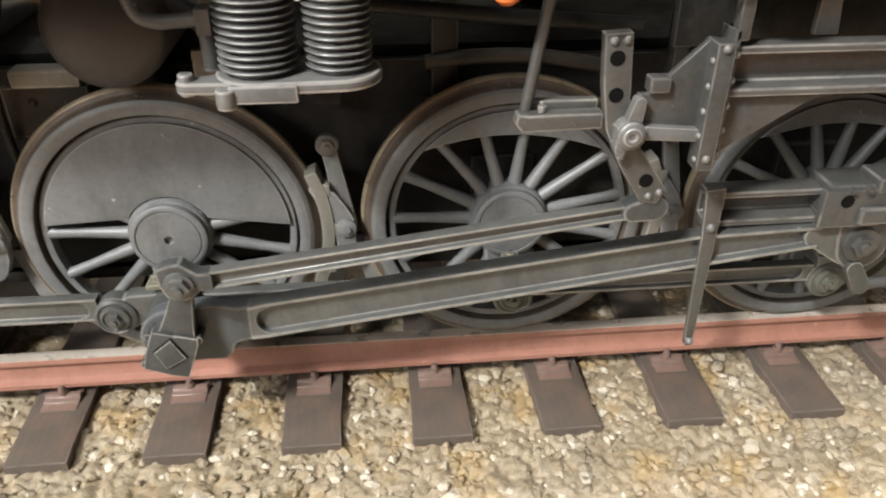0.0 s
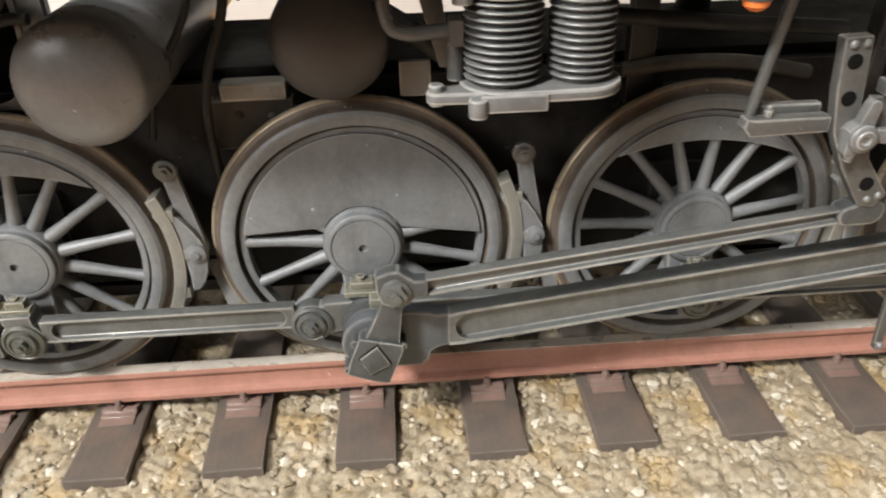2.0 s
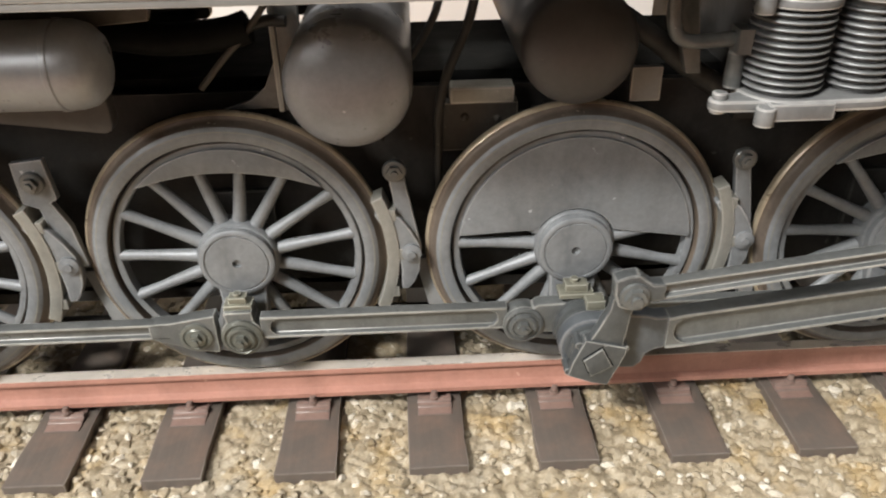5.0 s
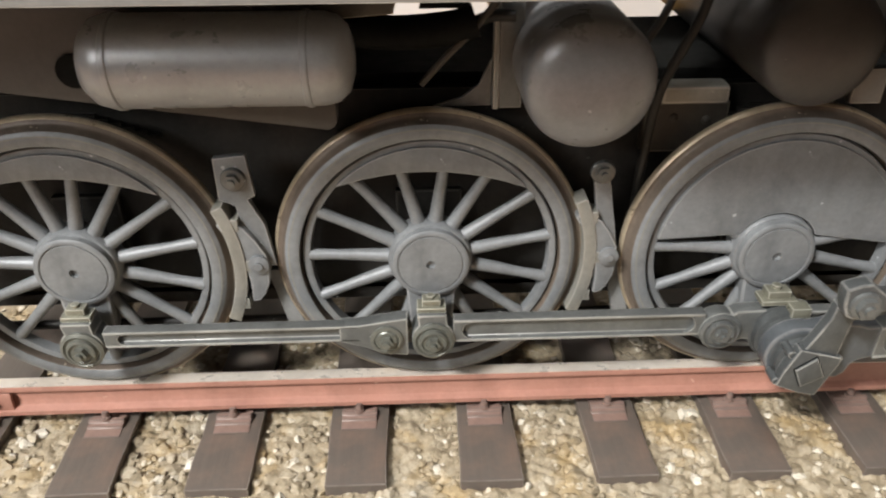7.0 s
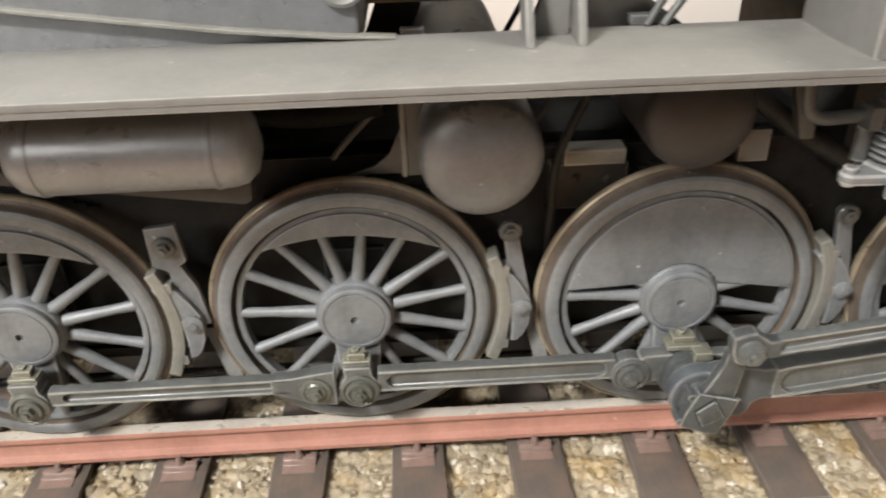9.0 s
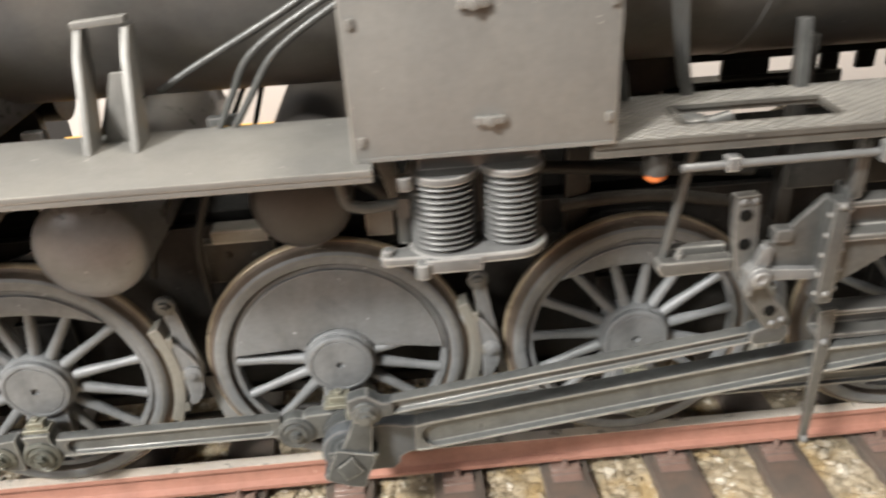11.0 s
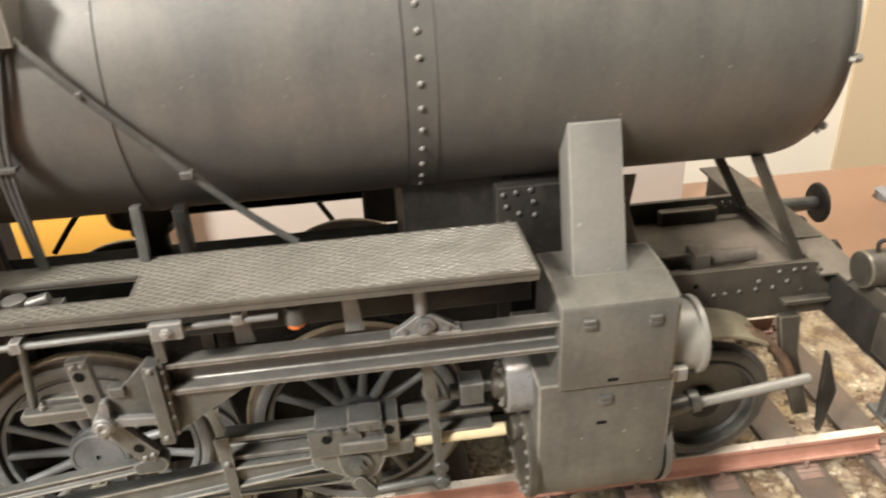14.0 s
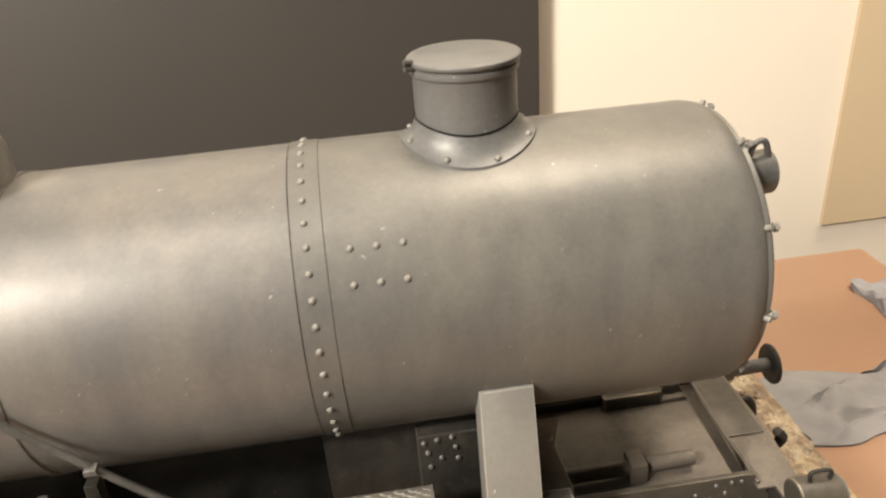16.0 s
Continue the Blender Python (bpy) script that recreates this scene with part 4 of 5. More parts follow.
for sx in (2.72, 3.3):
    part("girder_strut", prism(B(), [(sx, 1.735), (sx + 0.1, 1.735), (sx + 0.06, 2.05), (sx, 2.05)], -1.28, -1.25), PANEL, loco, bevel=0.004)
# Far copy of the girder, darkened so it reads as a shaded silhouette
part("valve_girder", prism(B(), channel(1.15, 1.3, 1.42, 1.51, 0.015, 0.03), 1.9, 3.57, "x"), DARK, loco, "flanged girder beyond the boiler, shade put into its dark colour", bevel=0.004)
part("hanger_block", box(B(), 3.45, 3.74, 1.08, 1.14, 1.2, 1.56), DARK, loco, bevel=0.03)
# Made-up dark plate, pierced where the bright background shows through
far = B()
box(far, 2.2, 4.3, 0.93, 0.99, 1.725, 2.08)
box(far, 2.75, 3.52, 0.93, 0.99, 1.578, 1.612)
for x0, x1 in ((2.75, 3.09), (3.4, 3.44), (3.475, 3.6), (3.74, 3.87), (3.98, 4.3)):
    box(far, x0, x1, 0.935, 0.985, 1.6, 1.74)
part("far_silhouette_plate", far, DARK, loco, "pierced plate added for dark silhouettes beyond the boiler", bevel=0.004)
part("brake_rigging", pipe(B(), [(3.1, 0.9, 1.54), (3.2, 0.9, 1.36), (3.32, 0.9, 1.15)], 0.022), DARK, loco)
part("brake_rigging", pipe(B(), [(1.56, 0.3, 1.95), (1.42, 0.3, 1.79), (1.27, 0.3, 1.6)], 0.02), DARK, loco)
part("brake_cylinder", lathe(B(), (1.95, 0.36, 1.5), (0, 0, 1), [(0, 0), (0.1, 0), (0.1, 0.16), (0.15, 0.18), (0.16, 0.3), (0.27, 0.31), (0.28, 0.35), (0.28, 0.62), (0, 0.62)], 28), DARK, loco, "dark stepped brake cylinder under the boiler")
# Shade behind the running board is put into this girder's colour
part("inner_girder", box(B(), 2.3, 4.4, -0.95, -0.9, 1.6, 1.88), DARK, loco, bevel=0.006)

rr = B()
rod(rr, (1.55, -1.51, 2.005), (2.98, -1.44, 1.985), 0.018, n=12)
reach = part("reach_rod", rr, PUMPM, loco, "thin bright reach rod under the running board")
bm = B()
box(bm, 2.38, 2.53, -1.525, -1.47, 1.965, 2.055)
hexnut(bm, (2.455, -1.525, 2.01), NEAR, 0.028, 0.016)
box(bm, 1.73, 1.78, -1.53, -1.47, 1.98, 2.04)
box(bm, 2.76, 2.81, -1.475, -1.43, 1.975, 2.03)
part("rod_clamp", bm, PUMPM, reach, bevel=0.005)
for lx, lz in ((1.487, 1.93), (3.06, 1.895)):
    lamp = part("marker_lamp", lathe(B(), (lx, -1.38, lz + 0.1), (0, 0, -1), [(0, 0), (0.045, 0), (0.058, 0.04), (0.055, 0.09), (0, 0.09)], 18), GREY, loco, "small lamp with an orange lens")
    part("lens", lathe(B(), (lx, -1.38, lz + 0.012), (0, 0, -1), [(0.05, 0), (0.045, 0.025), (0.025, 0.042), (0, 0.047)], 18), ORANGE, lamp, "orange lens")

# crosshead, slide bar, lever and strap
cross = part("crosshead", box(B(), 3.04, 3.54, -1.22, -1.02, 0.86, 1.03), GREY, loco, "grey crosshead block on the slide bar", bevel=0.012)
part("front_plate", prism(B(), [(3.0, 0.83), (3.3, 0.83), (3.32, 0.93), (3.3, 1.02), (3.0, 1.02)], -1.245, -1.2), GREY, cross, bevel=0.008)
part("top_block", box(B(), 3.24, 3.44, -1.25, -1.08, 1.0, 1.07), GREY, cross, bevel=0.01)
part("slipper", box(B(), 3.18, 3.46, -1.27, -1.12, 0.85, 0.935), GREY, cross, bevel=0.012)
part("pin_boss", prism(B(), [(3.14, 0.86), (3.42, 0.86), (3.44, 0.7)] + arc(3.29, 0.69, 0.13, 350, 190, 14) + [(3.15, 0.74)], -1.2, -1.06), GREY, cross, bevel=0.014)
part("rod_socket", prism(B(), [(3.4, 0.72), (3.62, 0.74), (3.62, 0.85), (3.4, 0.86)], -1.2, -1.08), GREY, cross, bevel=0.014)
bm = B()
for x in (3.12, 3.2, 3.28, 3.36, 3.44):
    hexnut(bm, (x, -1.235, 1.02), NEAR, 0.02, 0.02)
part("crosshead_bolt", bm, GREY, cross)
bm = lathe(B(), (3.27, -1.2, 0.71), NEAR, [(0.09, 0), (0.088, 0.02), (0, 0.02)], 24)
hexnut(bm, (3.27, -1.22, 0.71), NEAR, 0.055, 0.03)
part("crosshead_pin", bm, GREY, cross)
bm = B()
for hx in (3.11, 3.48):
    rod(bm, (hx, -1.248 if hx < 3.3 else -1.225, 0.965), (hx, -1.21, 0.965), 0.032, n=14)
part("crosshead_hole", bm, BLACK, cross)
part("slide_bar", prism(B(), channel(-1.16, -1.04, 0.815, 0.99, 0.03, 0.02), 2.5, 4.12, "x"), GIRDER, loco, "flanged slide bar", bevel=0.008)
part("piston_rod", rod(B(), (3.58, -1.14, 0.79), (4.2, -1.14, 0.79), 0.042, n=20), CREAM, loco, "pale cream piston rod")
st = B()
prism(st, [(2.455, 1.03), (2.545, 1.04), (2.545, 0.82), (2.54, 0.2), (2.495, 0.2), (2.475, 0.8)], -1.21, -1.185)
prism(st, [(2.5, 0.21), (2.54, 0.21), (2.54, 0.165), (2.5, 0.165)], -1.22, -1.18)
strap = part("hanging_strap", st, GIRDER, loco, "flat hanging strap beside the connecting rod", bevel=0.004)
part("strap_bolt", rivet(rivet(B(), (2.51, -1.21, 0.84), NEAR, 0.024), (2.52, -1.22, 0.19), NEAR, 0.02), PUMPM, strap)
cb = B()
prism(cb, capsule(3.74, 1.22, 0.03, 3.78, 0.5, 0.026), -1.24, -1.205)
comb = part("combination_lever", cb, GREY, loco, "slim upright combination lever", bevel=0.005)
bm = B()
for hx, z in ((3.74, 1.22), (3.775, 0.62), (3.78, 0.5)):
    lathe(bm, (hx, -1.24, z), NEAR, [(0.05, -0.03), (0.05, 0.006), (0.044, 0.012), (0, 0.012)], 18)
    hexnut(bm, (hx, -1.252, z), NEAR, 0.03, 0.016)
part("lever_pin", bm, GREY, comb)
part("drop_link", prism(B(), capsule(3.74, 1.25, 0.04, 3.72, 1.53, 0.028), -1.3, -1.255), GREY, comb, bevel=0.006)
ul = B()
rod(ul, (3.34, -1.2, 0.47), (3.78, -1.2, 0.5), 0.03, n=10)
prism(ul, capsule(3.33, 0.475, 0.045, 3.27, 0.58, 0.04), -1.23, -1.19)
part("union_link", ul, GREY, loco, "short union link", bevel=0.004)
vs = B()
rod(vs, (3.86, -1.12, 1.13), (4.15, -1.12, 1.13), 0.035, n=14)
box(vs, 3.92, 4.06, -1.2, -1.06, 1.06, 1.21)
part("valve_spindle", vs, CRANK, loco, "dark valve spindle guide", bevel=0.008)

# cylinder block
cy = B()
prism(cy, arc(-1.05, 0.62, 0.37, 270, 180, 14) + [(-1.42, 1.31), (-0.62, 1.31), (-0.62, 0.25)], 4.34, 5.14, "x")
prism(cy, [(-1.42, 1.312), (-1.42, 1.78), (-1.38, 1.82), (-1.2, 1.862), (-1.13, 1.866), (-0.86, 1.866), (-0.86, 1.312)], 4.45, 5.13, "x")
cyl = part("cylinder_block", cy, PLATEG, loco, "boxy grey cylinder casing with latched covers", bevel=0.012)
part("casing_step", prism(B(), [(-1.445, 1.29), (-1.445, 1.81), (-1.43, 1.83), (-1.2, 1.885), (-1.2, 1.865), (-1.38, 1.825), (-1.415, 1.79), (-1.415, 1.29)], 4.45, 5.1, "x"), PLATEG, cyl, "latched hinged cover plate", bevel=0.004)
for x, y, z in ((4.6, -1.44, 1.74), (4.97, -1.44, 1.725), (4.73, -1.415, 1.19)):
    part("cover_latch", box(box(B(), x - 0.035, x + 0.035, y - 0.03, y + 0.01, z - 0.008, z + 0.02), x - 0.035, x + 0.035, y - 0.03, y + 0.01, z - 0.036, z - 0.014), GREY, cyl, bevel=0.003)
bm = B()
for x, y, z in ((4.76, -1.446, 1.33), (4.72, -1.421, 1.0)):
    box(bm, x - 0.03, x + 0.03, y - 0.003, y + 0.01, z - 0.01, z + 0.01)
part("drain_slot", bm, BLACK, cyl)


def round_cover(x, z, r, s, bolts, mat, depth, name, label):
    bm = lathe(B(), (x, -1.12, z), (s, 0, 0), [(r, 0), (r, depth), (r * 0.96, depth + 0.015), (r * 0.55, depth + 0.02), (r * 0.5, depth + 0.04), (r * 0.2, depth + 0.05), (0.05, depth + 0.1), (0, depth + 0.1)], 40)
    c = part(name, bm, mat, cyl, label, bevel=0.004)
    bm = B()
    for k in range(bolts):
        a = 2 * math.pi * k / bolts
        hexnut(bm, (x + s * (depth + 0.012), -1.12 + r * 0.86 * math.cos(a), z + r * 0.86 * math.sin(a)), (s, 0, 0), 0.017, 0.014)
    part("cover_bolt", bm, PUMPM, c)
    return c


# Brown where the front cover is grey: shade put into the colour
rear_cover = lathe(B(), (4.34, -1.12, 0.63), (-1, 0, 0), [(0.335, 0), (0.335, 0.04), (0.325, 0.052), (0.27, 0.054), (0.262, 0.044), (0, 0.04)], 44)
rear_cover = part("rear_cylinder_cover", rear_cover, BROWN, cyl, "bolted round cylinder cover", bevel=0.004)
part("gland", lathe(B(), (4.3, -1.14, 0.79), (-1, 0, 0), [(0.075, 0), (0.075, 0.05), (0.06, 0.06), (0, 0.06)], 24), BROWN, rear_cover, bevel=0.004)
bm = B()
for k in range(22):
    a = 2 * math.pi * k / 22
    hexnut(bm, (4.29, -1.12 + 0.298 * math.cos(a), 0.63 + 0.298 * math.sin(a)), (-1, 0, 0), 0.016, 0.012)
part("cover_bolt", bm, PANEL, rear_cover)
chest = part("rear_valve_cover", lathe(B(), (4.4, -1.12, 1.13), (-1, 0, 0), [(0.178, 0), (0.178, 0.2), (0.17, 0.21), (0.15, 0.212), (0.146, 0.2), (0, 0.195)], 40), DRUM, cyl, "round bolted valve chest end", bevel=0.003)
cap = part("end_cap", lathe(B(), (4.19, -1.12, 1.13), (-1, 0, 0), [(0.148, -0.02), (0.148, 0.012), (0.09, 0.016), (0.08, 0.06), (0.05, 0.07), (0, 0.07)], 32), BROWN, chest, "dark bolted end cap")
bm = B()
for k in range(8):
    a = 2 * math.pi * k / 8 + 0.2
    hexnut(bm, (4.176, -1.12 + 0.12 * math.cos(a), 1.13 + 0.12 * math.sin(a)), (-1, 0, 0), 0.018, 0.014)
part("cover_bolt", bm, PANEL, cap)
valve_front = lathe(B(), (5.14, -1.12, 1.345), (1, 0, 0), [(0.215, 0), (0.215, 0.2), (0.24, 0.202), (0.24, 0.235), (0.22, 0.24), (0.19, 0.242), (0.18, 0.23), (0.08, 0.225), (0.07, 0.26), (0, 0.26)], 44)
part("front_valve_cover", valve_front, PANEL, cyl, "drum shaped valve chest front with a raised ring", bevel=0.003)
part("cover_lug", box(B(), 5.13, 5.24, -1.38, -1.32, 1.2, 1.29), PANEL, cyl, bevel=0.008)
round_cover(5.14, 0.63, 0.33, 1, 18, GREY, 0.04, "front_cylinder_cover", "bolted round cylinder cover")
part("pressure_pipe", rod(B(), (5.2, -1.14, 0.77), (6.23, -1.1, 0.86), 0.036, n=14), PANEL, loco, "long thin tail rod")
part("tail_rod_sleeve", rod(rod(B(), (5.18, -1.14, 0.775), (5.42, -1.13, 0.812), 0.06, n=16), (5.4, -1.13, 0.81), (5.46, -1.128, 0.82), 0.075, n=16), GREY, loco)

sp = B()
sp_pts = [(4.585, -1.17, 1.86), (4.9, -1.17, 1.86), (4.92, -0.85, 2.65), (4.618, -0.85, 2.65)]
front = [sp.verts.new(p) for p in sp_pts]
back = [sp.verts.new((x, y + 0.22, z)) for x, y, z in sp_pts]
sp.faces.new(front), sp.faces.new(back[::-1])
for i in range(4):
    sp.faces.new((front[i], back[i], back[(i + 1) % 4], front[(i + 1) % 4]))
pipe_box = part("steam_pipe_casing", sp, PANEL, loco, "tall tapered grey steam pipe casing", bevel=0.006)
part("casing_side", prism(B(), [(4.93, 1.4), (5.235, 1.5), (5.22, 1.6), (5.1, 1.98), (5.13, 2.2), (4.93, 2.2)], -0.62, -0.59), PLATEG, pipe_box, "riveted saddle bracket plate", bevel=0.004)
part("bracket_bolt", rivet(rivet(rivet(B(), (5.07, -0.62, 2.05), NEAR, 0.024), (5.17, -0.62, 1.55), NEAR, 0.022), (5.02, -0.62, 1.52), NEAR, 0.022), PANEL, pipe_box)

# boiler
BZ = 2.957


def ring(bm, x0, x1, r, n=96):
    return lathe(bm, (x0, 0, BZ), (1, 0, 0), [(r, 0), (r, x1 - x0)], n)


bo = lathe(B(), (-1.55, 0, BZ), (1, 0, 0), [(0, 0), (0.884, 0), (0.884, 5.33), (0, 5.33)], 128)
boiler = part("boiler_barrel", bo, BOILER, loco, "long weathered grey boiler barrel")
for x0, x1 in ((0.42, 0.48), (2.19, 2.255)):
    part("boiler_band", lathe(B(), (x0, 0, BZ), (1, 0, 0), [(0.884, 0), (0.892, 0.002), (0.892, x1 - x0 - 0.002), (0.884, x1 - x0)], 128), BOILER, boiler)
part("seam_groove", ring(B(), 3.737, 3.744, 0.8852, 128), DARK, boiler)
smk = part("smokebox", lathe(B(), (3.745, 0, BZ), (1, 0, 0), [(0.8, 0), (0.891, 0), (0.892, 0.16), (0.887, 0.166), (0.886, 0.5), (0.886, 2.37), (0.87, 2.44), (0.84, 2.475), (0.8, 2.48), (0, 2.48)], 128), SMOKE, loco, "riveted grey smokebox")
door = lathe(B(), (6.215, 0, BZ), (1, 0, 0), [(0.84, 0), (0.84, 0.03), (0.8, 0.06), (0.6, 0.12), (0.3, 0.155), (0, 0.165)], 96)
part("smokebox_door", door, SMOKE, smk, "round domed smokebox door")
riv_me = finish(rivet(B(), (0, 0, 0), (0, 0, 1), 0.02), PANEL, "rivet")


def on_boiler(x, a, r, name="rivet", me=None, parent=None):
    """Angle from straight up, towards the near side."""
    o = new(name, me or riv_me)
    o.parent = parent or smk
    n = Vector((0, -math.sin(radians(a)), math.cos(radians(a))))
    o.location = (Vector((x, 0, BZ)) + n * r) * K
    o.rotation_mode = "QUATERNION"
    o.rotation_quaternion = n.to_track_quat("Z", "Y")
    return o


for k in range(-4, 26):
    on_boiler(3.815, k * 8.6 - 4, 0.892)
for x in (4.03, 4.165, 4.3):
    for a in (49.5, 61.5):
        on_boiler(x, a, 0.885)
chim = B()
lathe(chim, (4.76, 0, 3.7), (0, 0, 1), [(0.3, 0), (0.295, 0.16), (0.288, 0.2), (0.288, 0.5), (0.302, 0.51), (0.304, 0.54), (0.292, 0.545), (0.292, 0.56), (0.314, 0.565), (0.314, 0.585), (0.3, 0.592), (0, 0.6)], 64)
chimney = part("chimney", chim, CHIMM, loco, "short grey chimney with a flat lid", bevel=0.004)
fl = B()
n = 64
rows = []
for r, lift in ((0.29, 0.12), (0.3, 0.09), (0.32, 0.05), (0.355, 0.024), (0.385, 0.016), (0.387, 0.0)):
    row = []
    for i in range(n):
        a = 2 * math.pi * i / n
        x, y = r * math.cos(a), r * math.sin(a)
        row.append(fl.verts.new((4.76 + x, y, BZ + math.sqrt(max(0.01, 0.886 ** 2 - y * y)) + lift)))
    rows.append(row)
for a, b in zip(rows, rows[1:]):
    for i in range(n):
        fl.faces.new((a[i], a[(i + 1) % n], b[(i + 1) % n], b[i]))
part("chimney_flange", fl, CHIMM, chimney, "flared riveted chimney base")
for k in range(8):
    a = 2 * math.pi * k / 8 + 0.3
    x, y = 0.355 * math.cos(a), 0.355 * math.sin(a)
    on_boiler(4.76 + x, math.degrees(math.asin(-y / 0.886)), 0.886 + 0.024, parent=chimney)
groove = B()
loops = [[groove.verts.new((4.76 + r * math.cos(a), r * math.sin(a), BZ + math.sqrt(0.886 ** 2 - (r * math.sin(a)) ** 2) + lift)) for a in (2 * math.pi * i / 64 for i in range(64))] for r, lift in ((0.2955, 0.118), (0.2955, 0.13))]
for i in range(64):
    groove.faces.new((loops[0][i], loops[0][(i + 1) % 64], loops[1][(i + 1) % 64], loops[1][i]))
part("base_groove", groove, BLACK, chimney)
bm = B()
for z in (4.255, 4.29):
    rod(bm, (4.47, -0.1, z), (4.425, -0.12, z + 0.008), 0.016, n=8)
part("lid_hinge", bm, GREY, chimney)
dome = lathe(B(), (1.8, 0, 3.65), (0, 0, 1), [(0.49, 0), (0.465, 0.14), (0.455, 0.2), (0.455, 0.36), (0.43, 0.43), (0.35, 0.47), (0.15, 0.49), (0, 0.495)], 64)
part("steam_dome", dome, BOILER, loco, "rounded grey steam dome")
bm = B()
for a in (-10, 25, 60, 95, 130):
    n = Vector((0, -math.sin(radians(a)), math.cos(radians(a))))
    c = Vector((6.2, 0, BZ)) + n * 0.83
    rod(bm, c - n * 0.02, c + n * 0.045 + Vector((0.04, 0, 0)), 0.016, n=8)
    rod(bm, c + Vector((0.02, 0, 0)), c + Vector((0.1, 0, 0)), 0.015, n=8)
    hexnut(bm, c + Vector((0.07, 0, 0)), (1, 0, 0), 0.028, 0.02)
part("door_dog", bm, PANEL, smk, "bolted door clamp")
hl = B()
rod(hl, (6.22, -0.28, 3.5), (6.46, -0.28, 3.5), 0.13, n=28)
head = part("head_lamp", hl, GREY, loco, "round head lamp on the smokebox", bevel=0.01)
part("handle", pipe(B(), [(6.3, -0.33, 3.61), (6.32, -0.34, 3.7), (6.38, -0.34, 3.71), (6.42, -0.33, 3.61)], 0.018), GREY, head)

# firebox and boiler supports
fb = B()
prism(fb, [(0.95 * s if abs(s) == 1 else s, z) for s, z in ((-1, 2.05), (-1, 3.0))] + arc(0, 3.0, 0.95, 180, 0, 36) + [(0.95, 2.05)], -4.8, -1.5, "x")
fire = part("firebox", fb, DRUM, loco, "broad grey firebox casing", bevel=0.02)
part("washout_plug", lathe(B(), (-1.555, -0.952, 2.355), NEAR, [(0.105, 0), (0.1, 0.03), (0.085, 0.036), (0.072, 0.03), (0.066, 0.004), (0.036, 0.002), (0.034, 0.02), (0, 0.02)], 32), PANEL, fire, "round washout plug")
part("ledge", prism(B(), [(-1.36, 2.133), (-1.6, 2.143), (-2.0, 2.18), (-2.4, 2.232), (-4.8, 2.56), (-4.8, 2.574), (-2.4, 2.246), (-2.0, 2.194), (-1.6, 2.156), (-1.36, 2.139)], -1.0, -0.93), SHOE, fire, "pale sloping ledge along the firebox foot", bevel=0.002)
sd = B()
box(sd, 4.26, 5.0, -0.62, 0.62, 1.2, 2.2)
saddle = part("smokebox_saddle", sd, DARK, loco, "dark riveted smokebox saddle", bevel=0.01)
part("saddle_web", box(B(), 3.7, 4.32, -0.5, 0.5, 1.3, 2.3), DARK, saddle)
bm = B()
for x, z in ((4.3, 2.15), (4.38, 2.16), (4.47, 2.17), (4.32, 2.07), (4.4, 2.02), (4.49, 2.09), (4.5, 2.0), (4.33, 1.96)):
    rivet(bm, (x, -0.62, z), NEAR, 0.02)
part("saddle_rivet", bm, GREY, saddle)
part("saddle_arch", prism(B(), arc(4.55, 1.4, 0.2, 0, 180, 18) + [(4.35, 1.3), (4.75, 1.3)], -0.628, -0.6), BLACK, saddle, "dark arched opening in the saddle")
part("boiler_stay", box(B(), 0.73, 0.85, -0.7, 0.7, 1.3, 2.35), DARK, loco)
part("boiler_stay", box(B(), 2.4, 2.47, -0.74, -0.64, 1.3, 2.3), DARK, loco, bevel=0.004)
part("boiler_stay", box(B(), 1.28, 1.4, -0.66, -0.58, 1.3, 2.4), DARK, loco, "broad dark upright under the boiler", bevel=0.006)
stay = part("board_stay", prism(B(), [(-0.845, 2.133), (-0.69, 2.133), (-0.69, 2.43), (-0.75, 2.43)], -1.03, -1.01), PANEL, loco, "open frame stay between running board and boiler", bevel=0.003)
for x in (-0.863, -0.667):
    part("rib", prism(B(), [(-1.2, 2.133), (-1.03, 2.133), (-0.88, 2.55), (-0.88, 2.6), (-0.96, 2.6), (-1.04, 2.5)], x - 0.015, x + 0.015, "x"), PANEL, stay, bevel=0.004)
part("top_bar", prism(B(), [(-0.885, 2.6), (-0.66, 2.615), (-0.66, 2.645), (-0.885, 2.63)], -0.965, -0.9), PANEL, stay, bevel=0.004)
part("rib_stub", prism(B(), [(-1.0, 2.133), (-0.94, 2.133), (-0.9, 2.43), (-0.95, 2.43)], 2.25, 2.3, "x"), GREY, loco, "short upright stay by the boiler", bevel=0.004)

# running boards
lb = B()
box(lb, -4.8, 0.32, -1.585, -0.93, 2.105, 2.132)
left = part("running_board", lb, PANEL, loco, "plain grey running board", bevel=0.004)
part("board_edge", box(B(), -4.8, 0.32, -1.58, -1.55, 2.078, 2.105), PANEL, left, bevel=0.004)
rb = B()
X0, X1, Y0, Y1 = 1.19, 4.31, -1.5, -0.94
HX0, HX1, HY0, HY1 = 1.6, 2.27, -1.35, -1.155
gx, gy = (X0, HX0, HX1, X1), (Y0, HY0, HY1, Y1)
gv = {(i, j, k): rb.verts.new((gx[i], gy[j], z)) for i in range(4) for j in range(4) for k, z in enumerate((2.108, 2.13))}
for i in range(3):
    for j in range(3):
        if (i, j) != (1, 1):
            for k in (0, 1):
                rb.faces.new([gv[p] for p in ((i, j, k), (i + 1, j, k), (i + 1, j + 1, k), (i, j + 1, k))])
